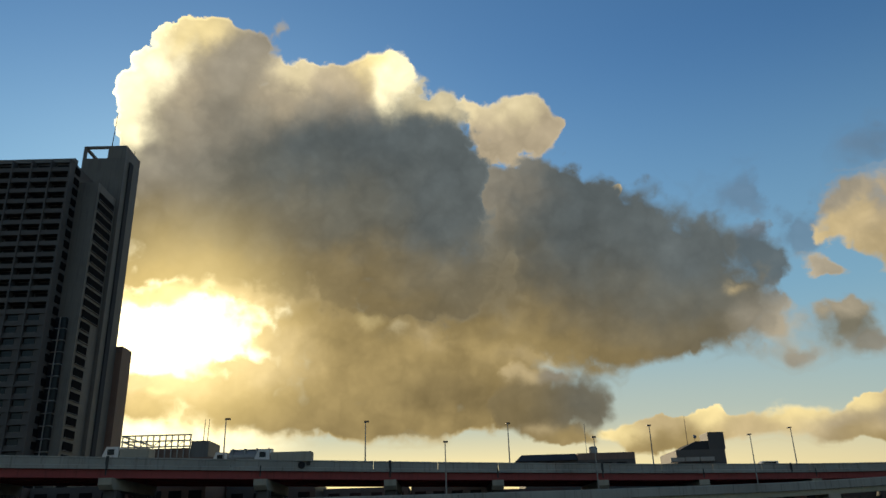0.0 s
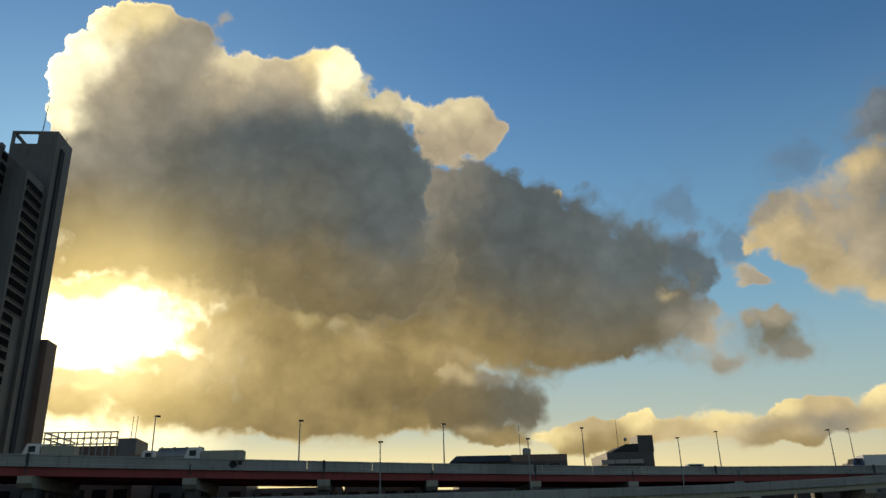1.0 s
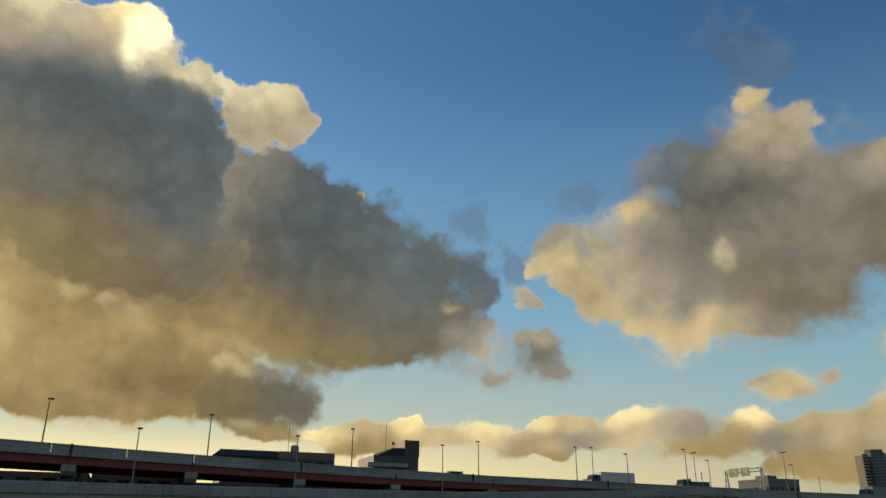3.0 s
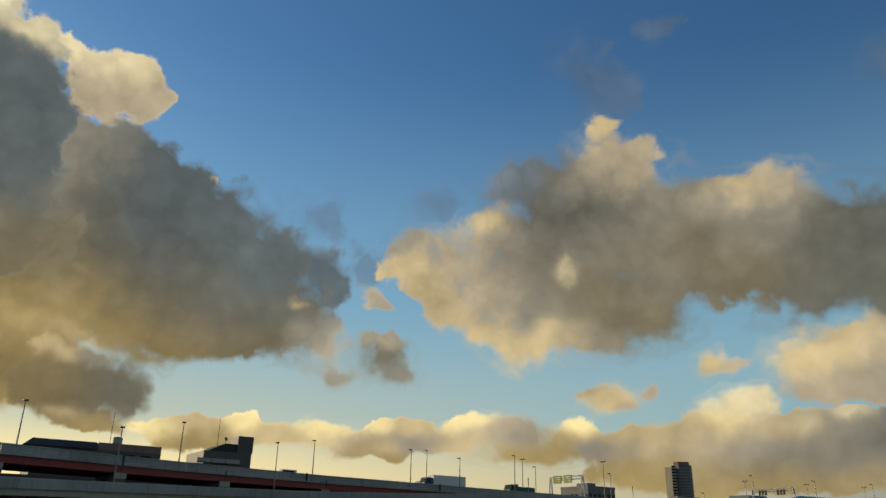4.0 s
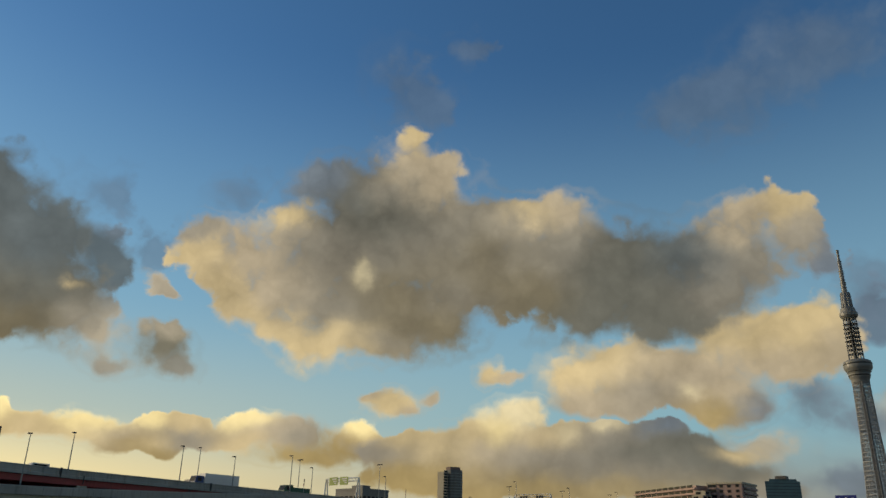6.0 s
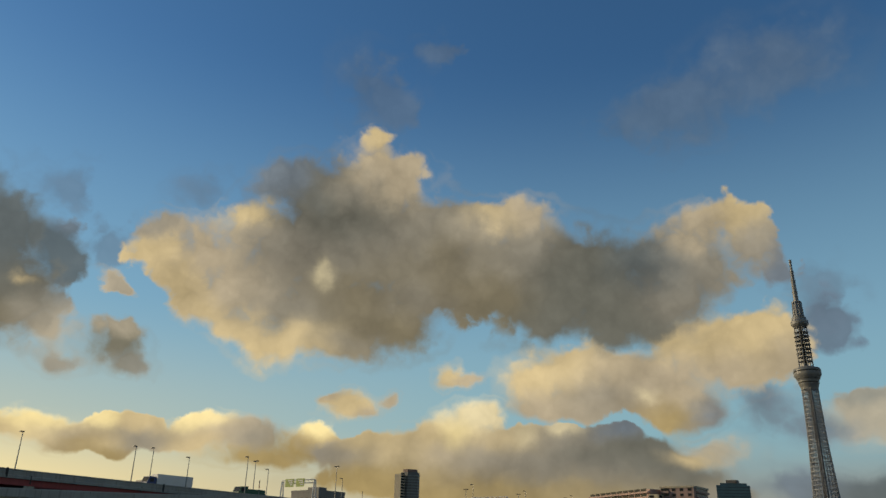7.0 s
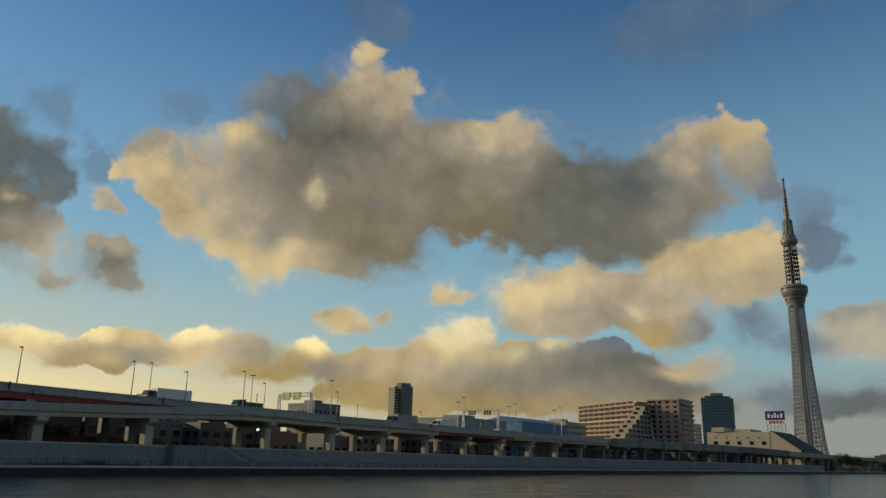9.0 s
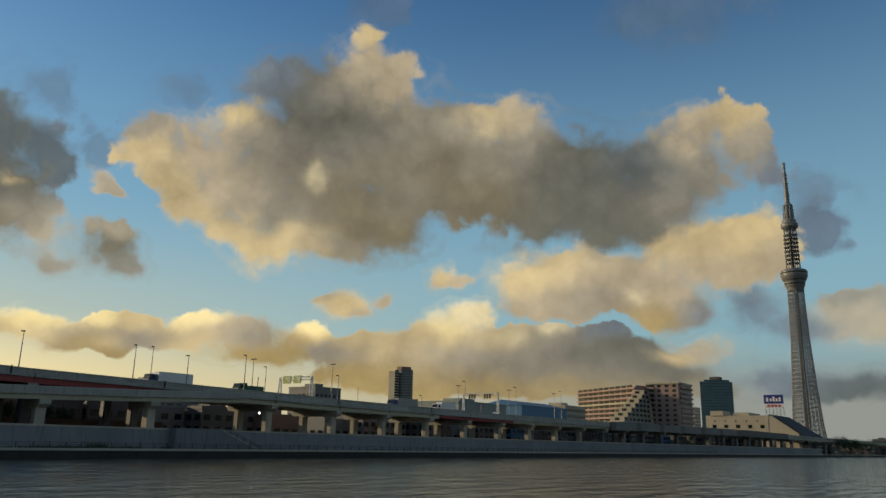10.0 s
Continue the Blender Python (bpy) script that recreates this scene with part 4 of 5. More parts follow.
def car(x, mat, label, lane=4.0):
    y, z = deck_y(x) + lane, deck_z(x) - 1.28
    t = thing("van", (x, y, z), label, "van", "vehicles on the expressway")
    bm = bmesh.new()
    side = [(x, z + 0.3), (x + 4.6, z + 0.3), (x + 4.6, z + 1.95), (x + 1.6, z + 2.0), (x + 0.9, z + 1.2), (x, z + 1.05)]
    a, b = [bm.verts.new((p, y - 0.85, q)) for p, q in side], [bm.verts.new((p, y + 0.85, q)) for p, q in side]
    bm.faces.new(a), bm.faces.new(b[::-1])
    for i in range(6):
        bm.faces.new((a[i], b[i], b[(i + 1) % 6], a[(i + 1) % 6]))
    part("body", bm, mat, t)
    piece("side_window", x + 1.7, x + 4.2, y - 0.87, y - 0.853, z + 1.2, z + 1.8, WINDOW, t)
    for wx in (x + 0.9, x + 3.7):
        for wy in (y - 0.8, y + 0.6):
            bm = bmesh.new()
            add_rod(bm, (wx, wy, z + 0.32), (wx, wy + 0.2, z + 0.32), 0.32, 0.32, 14)
            part("wheel", bm, RUBBER, t)


truck(-47.0, 6.6, PALE_CONCRETE, WHITE_PAINT, "small pale box lorry behind the expressway parapet", h_box=2.6)
truck(-34.5, 9.0, GREY_STEEL, WHITE_PAINT, "tank lorry with a grey tank and white cab", "tank", lane=9.0)
truck(-27.5, 8.5, PALE_CONCRETE, WHITE_PAINT, "long beige box lorry behind the expressway parapet", lane=3.6, h_box=2.5)
truck(97.5, 11.5, WHITE_PAINT, BLUE_PAINT, "white box lorry with a blue cab on the expressway", lane=3.5)
truck(121.0, 8.0, GREEN_PAINT, GREEN_PAINT, "dark green tipper lorry on the expressway", "tipper", lane=3.5)
truck(176.0, 12.0, PALE_TILE, BLUE_PAINT, "grey box lorry with a dark blue cab", lane=4)
truck(198.0, 10.0, WHITE_PAINT, WHITE_PAINT, "white box lorry beside the expressway parapet", lane=4)
car(60.0, WHITE_PAINT, "small white van on the expressway")
car(232.0, WHITE_PAINT, "white van near the second gantry")
car(300.0, GREY_STEEL, "silver van on the far expressway")


# ---- buildings ----
def block(name, label, x0, x1, y0, y1, top, wall, floor_h=3.2, bay=3.4, faces="fl", category="building", glassy=WINDOW, roof=True, rows_from=1.7, window_h=1.5):
    """A building with recessed-looking windows on the faces that can be seen: f the river side, l the side to lower x, r to higher x."""
    b = thing(name, ((x0 + x1) / 2, (y0 + y1) / 2, 1.7), label, category, "city buildings")
    piece("wall", x0, x1, y0, y1, 1.5, top, wall, b)
    if roof:
        piece("parapet", x0 - 0.15, x1 + 0.15, y0 - 0.15, y0 + 0.25, top + 0.003, top + 0.9, wall, b)
        piece("parapet", x0 - 0.15, x0 + 0.25, y0 + 0.26, y1, top + 0.003, top + 0.9, wall, b)
        piece("plant_room", x0 + 0.3 * (x1 - x0), x0 + 0.6 * (x1 - x0), y0 + 0.3 * (y1 - y0), y0 + 0.7 * (y1 - y0), top + 0.003, top + 2.6, wall, b)
    n = int((top - rows_from) / floor_h)
    for k in range(n):
        z = rows_from + k * floor_h + 0.9
        if z + window_h > top - 0.3:
            break
        if "f" in faces:
            m = max(1, int((x1 - x0) / bay))
            for i in range(m):
                cx = x0 + (i + 0.5) * (x1 - x0) / m
                piece("window", cx - bay * 0.32, cx + bay * 0.32, y0 - 0.08, y0 + 0.3, z, z + window_h, glassy, b)
        for f, xx in (("l", x0), ("r", x1)):
            if f in faces:
                m = max(1, int((y1 - y0) / bay))
                for i in range(m):
                    cy = y0 + (i + 0.5) * (y1 - y0) / m
                    piece("window", xx - 0.12, xx + 0.12, cy - bay * 0.32, cy + bay * 0.32, z, z + window_h, glassy, b)
    return b


# the tall block: a balcony grid, two service towers and a lower wing
tb = thing("tower_block", (-110, 200, 1.7), "dark tall apartment block with balcony grid and beige service towers coloured as in shade", "apartment block")
piece("body", -170, -99.6, 190.4, 225, 1.5, 106, DARK_TILE, tb)
piece("service_tower", -102.5, -94.0, 194, 206, 1.5, 101.8, SHADED_TILE, tb, "beige tiled service tower with shade in its colour")
core = piece("core_tower", -106, -93.0, 206.2, 217, 1.5, 116, SHADED_TILE, tb, "beige tiled lift tower with shade in its colour")
piece("lower_wing", -104, -91.2, 217.2, 224, 1.5, 60, BROWN_TILE, tb, "brown tiled lower wing")
piece("dark_strip", -92.98, -92.6, 209.2, 211.6, 1.5, 116, SLATE, tb, "dark glazed strip")
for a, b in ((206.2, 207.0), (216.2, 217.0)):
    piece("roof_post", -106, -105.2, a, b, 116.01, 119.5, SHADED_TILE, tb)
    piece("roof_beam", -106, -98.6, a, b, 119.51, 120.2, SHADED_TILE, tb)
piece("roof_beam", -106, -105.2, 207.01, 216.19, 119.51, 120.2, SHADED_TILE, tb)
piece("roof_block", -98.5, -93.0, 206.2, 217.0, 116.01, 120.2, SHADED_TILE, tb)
bm = bmesh.new()
add_rod(bm, (-98.5, 208, 120), (-98.0, 208, 133), 0.16, 0.05)
for dx in (1.0, 3.0, 4.4):
    add_rod(bm, (-98.2 + dx, 214, 120), (-98.2 + dx, 214, 122.4), 0.08)
part("mast", bm, DARK_STEEL, tb)
bays = [-99.6 - 5.3 * i for i in range(9)]
for i, x in enumerate(bays):
    piece("fin", x - 0.45, x, 188.0, 190.39, 1.5, 106, DARK_TILE, tb)
for k in range(33):
    z = 2.6 + 3.13 * k
    high = z > 61
    piece("slab_edge", -142.5, -99.7, 188.2, 190.38, z - 0.2, z + 0.15, DARK_TILE, tb)
    for i in range(8):
        x1, x0 = bays[i] - 0.46, bays[i + 1] + 0.01
        if high:
            piece("balcony_front", x0, x1, 188.3, 188.5, z + 0.152, z + 1.1, DARK_TILE, tb)
            piece("window", x0 + 0.5, x1 - 0.4, 190.2, 190.395, z + 0.3, z + 2.6, OPENING_SHADE, tb)
            if (i + k) % 3:
                piece("air_unit", x0 + 0.4 + 0.3 * ((i * k) % 4), x0 + 1.2 + 0.3 * ((i * k) % 4), 189.4, 189.9, z + 0.152, z + 0.95, PALE_TILE, tb)
        else:
            piece("spandrel", x0, x1, 188.6, 190.37, z + 0.152, z + 1.15, DARK_TILE, tb)
            piece("window", x0 + 0.25, x0 + 0.62 * (x1 - x0), 188.9, 190.36, z + 1.152, z + 2.7, WINDOW, tb)
            piece("window_frame", x0 + 0.15, x0 + 0.66 * (x1 - x0), 188.8, 188.88, z + 1.10, z + 1.22, PALE_TILE, tb)
            piece("spandrel", x0 + 0.66 * (x1 - x0), x1, 188.7, 190.37, z + 1.152, z + 2.93, DARK_TILE, tb)
    if z < 99:
        # solid panes, the recess shade is in their colour
        piece("strip_window", -93.99, -93.75, 195.2, 204.8 if high else 200.5, z + 0.7, z + 2.7, OPENING_SHADE, tb)
        piece("sill", -93.99, -93.6, 195.0, 205.0 if high else 200.8, z + 0.45, z + 0.62, TILE, tb)
    piece("side_window", -99.59, -99.3, 190.9, 193.4, z + 0.5, z + 2.3, OPENING_SHADE, tb)
    if k < 19:
        piece("bay_pane", -99.3, -96.6, 192.6, 193.9, z + 0.1, z + 2.95, WINDOW, tb)
        piece("bay_bar", -99.35, -96.5, 192.5, 193.95, z - 0.08, z + 0.09, PALE_TILE, tb)
piece("bay_mullion", -98.1, -97.9, 192.3, 192.59, 1.5, 62, PALE_TILE, tb)
piece("roof_rim", -170, -99.4, 189.6, 191.4, 106.01, 107.2, TILE, tb)
piece("roof_block", -170, -128, 196, 214, 106.01, 111.5, DARK_TILE, tb)

# low hall with an open steel frame on its roof
hall = block("hall", "low brown hall with an open steel frame on the roof", -66, -34, 150, 172, 20.6, BROWN_TILE, 3.4, 4.0, "f", roof=False)
piece("upper_floor", -61.5, -48.2, 152, 168, 20.61, 22.6, BROWN_TILE, hall)
bm = bmesh.new()
for i in range(12):
    add_box(bm, -61.4 + i * 1.2, -61.2 + i * 1.2, 151.6, 151.8, 20.6, 25.2)
for z in (22.9, 24.0, 25.1):
    add_box(bm, -61.5, -47.9, 151.55, 151.85, z - 0.12, z + 0.12)
    add_box(bm, -61.5, -61.2, 151.9, 167, z - 0.12, z + 0.12)
for i in range(11):
    add_rod(bm, (-61.3 + i * 1.2, 151.7, 23.0), (-60.1 + i * 1.2, 151.7, 24.0 if i % 2 else 22.9), 0.07)
part("roof_frame", bm, GREY_STEEL, hall, "open grey steel lattice")
piece("plant_room", -48.0, -44.6, 152, 160, 20.61, 23.9, TILE, hall)
bm = bmesh.new()
for x in (-46.6, -45.8):
    add_rod(bm, (x, 155, 23.9), (x + 0.1, 155, 28.5), 0.09, 0.05)
part("mast", bm, DARK_STEEL, hall)

# long low roof and the stepped dark house
lr = thing("long_house", (30, 181, 1.7), "long dark low building with a hipped metal roof", "building", "city buildings")
piece("wall", 19, 44, 176, 190, 1.5, 20.4, DARK_TILE, lr)
bm = bmesh.new()
lo = [bm.verts.new(c) for c in ((17, 175, 20.41), (31, 175, 20.41), (31, 190, 20.41), (17, 190, 20.41))]
hi = [bm.verts.new(c) for c in ((18.8, 177.5, 22.0), (31, 177.5, 22.0), (31, 188, 22.0), (18.8, 188, 22.0))]
bm.faces.new(lo[::-1]), bm.faces.new(hi)
for i in range(4):
    bm.faces.new((lo[i], lo[(i + 1) % 4], hi[(i + 1) % 4], hi[i]))
part("roof", bm, SLATE, lr)
piece("upper_floor", 31.1, 44, 176, 188, 20.41, 21.9, BROWN_TILE, lr)
for i in range(7):
    piece("window", 20 + 3.3 * i, 22.2 + 3.3 * i, 175.9, 176.1, 18.2, 19.8, WINDOW, lr)
bm = bmesh.new()
add_turned(bm, ((1.0, 21.91), (1.0, 23.4), (0.7, 23.7)), 35.5, 180, 16)
add_rod(bm, (34, 180, 21.9), (34, 180, 29), 0.06)
part("water_tank", bm, GREY_STEEL, lr)

dh = thing("stepped_house", (60, 191, 1.7), "nearly black stepped house with a tall stair tower", "house", "city buildings")
piece("wall", 53.5, 68.0, 186, 200, 1.5, 20.0, DARK_TILE, dh)
piece("second_floor", 56.3, 68.0, 186, 200, 20.01, 23.0, DARK_TILE, dh)
bm = bmesh.new()
side = [(57.3, 23.01), (68.0, 23.01), (68.0, 25.0), (61.5, 25.0)]
a, b = [bm.verts.new((p, 186.5, q)) for p, q in side], [bm.verts.new((p, 199, q)) for p, q in side]
bm.faces.new(a), bm.faces.new(b[::-1])
for i in range(4):
    bm.faces.new((a[i], b[i], b[(i + 1) % 4], a[(i + 1) % 4]))
part("attic", bm, SLATE, dh)
piece("stair_tower", 64.4, 68.3, 186.2, 192, 23.0, 27.0, DARK_TILE, dh)
for i, x in enumerate((55, 58.5, 62)):
    piece("window", x, x + 2.4, 185.9, 186.1, 17.6, 19.2, WINDOW, dh)
    piece("balcony_rail", x - 0.4, x + 2.9, 185.0, 185.1, 20.3, 21.2, GREY_STEEL, dh)
    piece("balcony_floor", x - 0.4, x + 2.9, 185.0, 185.99, 20.1, 20.29, DARK_TILE, dh)
bm = bmesh.new()
add_rod(bm, (60.6, 190, 24.5), (60.6, 190, 31.5), 0.08, 0.04)
part("mast", bm, DARK_STEEL, dh)
bm = bmesh.new()
add_rod(bm, (62.4, 189.8, 24.9), (62.4, 189.8, 26.4), 0.05), add_rod(bm, (62.4, 189.7, 26.4), (62.5, 189.5, 26.5), 0.45, 0.45, 14)
part("dish_aerial", bm, GREY_STEEL, dh)

# the row of houses behind the viaduct
random.seed(11)
walls = (DARK_TILE, BROWN_TILE, TILE, GREEN_SHEET, BLUE_SHEET, PALE_TILE, CREAM_WALL)
names = ("dark tiled", "brown tiled", "grey tiled", "grey-green clad", "blue clad", "pale tiled", "cream rendered")
x = -95.0
i = 0
while x < 600:
    w = random.uniform(11, 19)
    y0 = deck_y(x) + 20 + random.uniform(4, 14)
    top = 15.2 if -12 < x + w / 2 < 12 else random.uniform(13.5, 16.5) if x < 60 else random.uniform(11.4, 13.0) if x < 135 or x > 250 else random.uniform(10.0, 12.6)
    if not (154 < x < 168):
        k = random.choice((0, 0, 1, 2, 4)) if x > 60 else random.choice((0, 0, 1))
        block("low_house", "small " + names[k] + " town house behind the viaduct", x, x + w - 0.4, y0, y0 + 14, top, walls[k], 3.0, 3.2, "fl", "house", roof=x > 60)
    x += w
fence = thing("site_fence", (88, 166, 1.7), "brown steel panel fence below the viaduct", "fence")
for i in range(18):
    piece("panel", 66 + 2.5 * i, 68.45 + 2.5 * i, 165.9, 166.0, 1.6, 7.4, BROWN_FENCE, fence)

block("office", "grey office block with stacked balconies", 254, 271, 262, 280, 27.6, TILE, 3.0, 2.6, "fl", "office block")
block("workshop", "low grey workshop with a flat roof", 128, 150, 205, 222, 19.0, TILE, 3.2, 3.0, "fl")
block("warehouse", "grey-green metal warehouse behind the expressway", 268, 306, 190, 214, 20.8, GREEN_SHEET, 4.0, 4.4, "fl", "warehouse")
wh = block("warehouse", "bright blue metal warehouse beside the expressway", 320, 366, 190, 214, 22.4, BLUE_SHEET, 4.4, 4.6, "fl", "warehouse", roof=False)
bm = bmesh.new()
lo = [bm.verts.new(c) for c in ((319.5, 189.5, 22.41), (366.5, 189.5, 22.41), (366.5, 214.5, 22.41), (319.5, 214.5, 22.41))]
hi = [bm.verts.new((c, 202, 25.2)) for c in (321, 365)]
bm.faces.new((lo[0], lo[1], hi[1], hi[0])), bm.faces.new((lo[2], lo[3], hi[0], hi[1])), bm.faces.new((lo[1], lo[2], hi[1])), bm.faces.new((lo[3], lo[0], hi[0])), bm.faces.new(lo[::-1])
part("roof", bm, BLUE_SHEET, wh)
block("office", "beige office block behind the expressway", 372, 396, 194, 214, 24.2, CREAM_WALL, 3.2, 3.0, "fl", "office block")

# twin apartment tower, far off
tw = thing("apartment_tower", (700, 590, 1.7), "tall grey twin apartment tower with banded balconies", "apartment tower")
piece("wing", 697, 704, 587, 596, 1.5, 85.5, CREAM_WALL, tw)
piece("link", 704.01, 706, 588, 596, 1.5, 82, DARK_TILE, tw)
bm = bmesh.new()
add_prism(bm, [(706, 584), (708, 580), (715, 577), (720, 578), (722, 583), (722, 594), (706, 594)], 1.5, 88)
part("wing", bm, TILE, tw)
bm = bmesh.new()
add_prism(bm, [(707, 585), (715, 580), (720, 581), (721, 592), (707, 592)], 88.01, 91.5)
part("crown", bm, BROWN_TILE, tw)
for k in range(26):
    z = 5 + 3.15 * k
    piece("balcony", 696.4, 703.8, 585.8, 586.99, z, z + 1.2, CREAM_WALL, tw)
    piece("window", 697.4, 703.6, 586.9, 586.99, z + 1.3, z + 2.9, WINDOW, tw)
    bm = bmesh.new()
    add_prism(bm, [(705.7, 583.7), (707.8, 579.4), (714.9, 576.3), (720.4, 577.4), (722.6, 582.8), (722.6, 592), (705.7, 592)], z, z + 1.0)
    part("balcony", bm, GREEN_SHEET, tw)

# stepped apartment house
ah = thing("apartment_house", (480, 200, 1.7), "pink and cream stepped apartment house with deep balconies", "apartment house")
bm = bmesh.new()
add_prism(bm, [(476, 197), (516, 258), (532, 250), (492, 190)], 1.5, 43)
part("wing", bm, PINK_WALL, ah)
way = Vector((516 - 476, 258 - 197, 0)).normalized()
out = Vector((-way.y, way.x, 0))
for k in range(13):
    z = 4 + 3.05 * k
    bm = bmesh.new()
    p = Vector((476, 197, 0))
    q = Vector((516, 258, 0))
    add_prism(bm, [tuple((p + out * 0.02)[:2]), tuple((q + out * 0.02)[:2]), tuple((q + out * 1.5)[:2]), tuple((p + out * 1.5)[:2])], z, z + 1.15)
    part("balcony", bm, CREAM_WALL if k % 4 == 1 else PINK_WALL, ah)
    for j in range(10):
        c = p + way * (4 + 7.0 * j)
        bm = bmesh.new()
        add_prism(bm, [tuple((c + out * 0.03)[:2]), tuple((c + way * 6.0 + out * 0.03)[:2]), tuple((c + way * 6.0 + out * 0.12)[:2]), tuple((c + out * 0.12)[:2])], z + 1.16, z + 2.9)
        part("window", bm, WINDOW, ah)
piece("block", 481, 506, 171, 192, 1.5, 43.5, PINK_WALL, ah)
piece("roof_rim", 480.4, 506.5, 170.4, 192.4, 43.51, 44.6, CREAM_WALL, ah)
for k in range(13):
    z = 4 + 3.05 * k
    piece("balcony", 484, 505, 169.6, 170.99, z, z + 1.1, PINK_WALL, ah)
    piece("window", 484.5, 504.5, 170.85, 171.1, z + 1.12, z + 2.8, WINDOW, ah)
    for y in (172.5, 177.5, 182.5):
        piece("window", 480.85, 481.1, y, y + 2.2, z + 1.0, z + 2.6, WINDOW, ah)
    piece("balcony", 479.6, 480.99, 186.5, 191.8, z, z + 1.1, PINK_WALL, ah)
    piece("window", 480.8, 481.1, 186.6, 191.6, z + 1.12, z + 2.8, WINDOW, ah)
for k, x0 in enumerate((414, 418, 422, 428, 434, 440, 447, 454, 461, 467, 472)):
    z = 6.5 + 3.0 * k if k else 1.5
    z1 = 6.5 + 3.0 * (k + 1)
    piece("terrace", x0, 480.9, 186 + k * 0.4, 196.5, z, z1 - 0.01, CREAM_WALL, ah)
    for i in range(int((480 - x0) / 6)):
        piece("window", x0 + 1 + 6 * i, x0 + 5.2 + 6 * i, 185.85 + k * 0.4, 186.1 + k * 0.4, z1 - 2.0, z1 - 0.5, WINDOW, ah)
        piece("rail", x0 + 0.3 + 6 * i, x0 + 5.9 + 6 * i, 185.3 + k * 0.4, 185.4 + k * 0.4, z1 - 3.0, z1 - 2.1, GREEN_SHEET, ah)
    piece("end_window", x0 - 0.06, x0 + 0.1, 189 + k * 0.4, 192 + k * 0.4, z1 - 2.2, z1 - 0.7, WINDOW, ah)

# glass office tower and its pale neighbour
gt = thing("glass_tower", (1120, 352, 1.7), "teal glass office tower with chamfered top", "office tower")
bm = bmesh.new()
add_prism(bm, [(1103, 360), (1108, 352), (1128, 322), (1136, 326), (1136, 360)], 1.5, 97)
part("curtain_wall", bm, TEAL_GLASS, gt)
bm = bmesh.new()
add_prism(bm, [(1108, 356), (1128, 326), (1134, 330), (1134, 358)], 97.01, 100)
part("crown", bm, TEAL_GLASS, gt)
piece("plant_room", 1115, 1128, 336, 350, 100.01, 104, DARK_TILE, gt)
for k in range(23):
    z = 6 + 4.0 * k
    bm = bmesh.new()
    add_prism(bm, [(1102.6, 360.2), (1107.6, 351.6), (1127.8, 321.4), (1136.3, 325.6), (1136.3, 360.2)], z, z + 0.5)
    part("floor_band", bm, SLATE, gt)
block("apartment_house", "pale cream apartment house far off", 690, 707, 232, 246, 39, CREAM_WALL, 3.0, 2.6, "fl", "apartment house")

# cream factory hall with a slanted dark roof and a roof sign
fh = thing("factory_hall", (640, 175, 1.7), "cream factory hall with a slanted dark roof to the river", "factory")
piece("wall", 622, 680, 153, 200, 1.5, 29.5, CREAM_WALL, fh)
piece("stair_block", 621.0, 640, 186, 196, 29.51, 33.0, CREAM_WALL, fh)
piece("plant_room", 626, 660, 168, 180, 29.51, 32.0, CREAM_WALL, fh)
for i in range(5):
    piece("window", 621.85, 622.1, 156 + 9 * i, 159 + 9 * i, 20, 22.5, WINDOW, fh)
    piece("hatch", 621.88, 622.08, 160.5 + 8 * i, 161.5 + 8 * i, 24.5, 26.0, DARK_TILE, fh)
bm = bmesh.new()
side = [(152.98, 1.5), (152.98, 30.2), (150.5, 30.2), (127, 14.5), (127, 1.5)]
a, b = [bm.verts.new((623, p, q)) for p, q in side], [bm.verts.new((680, p, q)) for p, q in side]
bm.faces.new(a), bm.faces.new(b[::-1])
for i in range(5):
    bm.faces.new((a[i], b[i], b[(i + 1) % 5], a[(i + 1) % 5]))
part("slanted_roof", bm, SLATE, fh)
bm = bmesh.new()
side = [(152.9, 1.5), (152.9, 29.4), (150.5, 29.4), (132, 16.0), (132, 1.5)]
a, b = [bm.verts.new((622.2, p, q)) for p, q in side], [bm.verts.new((622.98, p, q)) for p, q in side]
bm.faces.new(a), bm.faces.new(b[::-1])
for i in range(5):
    bm.faces.new((a[i], b[i], b[(i + 1) % 5], a[(i + 1) % 5]))
part("gable", bm, CREAM_WALL, fh)
rs = thing("roof_sign", (626, 149, 30.2), "blue and red roof sign with white shapes on a steel rack", "roof sign")
piece("panel", 624, 624.6, 141.5, 155.5, 38.3, 45.0, SIGN_BLUE, rs)
piece("panel", 624, 624.6, 141.5, 155.5, 35.2, 38.29, WHITE_PAINT, rs)
for i, (a, w, h) in enumerate(((143.2, 1.6, 3.0), (145.6, 1.3, 2.2), (147.6, 1.5, 3.6), (149.8, 1.3, 2.2), (152.2, 1.6, 3.0))):
    piece("letter_bar", 623.85, 623.99, a, a + w, 40.0, 40.0 + h, WHITE_PAINT, rs)
for i in range(4):
    piece("letter_bar", 623.85, 623.99, 143.5 + 2.6 * i, 145.4 + 2.6 * i, 36.0, 37.6, SIGN_RED, rs)
bm = bmesh.new()
for i in range(6):
    y = 142 + 2.6 * i
    add_rod(bm, (625, y, 29.4), (625, y, 45), 0.15), add_rod(bm, (625, y, 35), (629, y, 29.4), 0.12)
    if i < 5:
        add_rod(bm, (624.9, y, 30), (624.9, y + 2.6, 35), 0.1)
part("rack", bm, GREY_STEEL, rs)

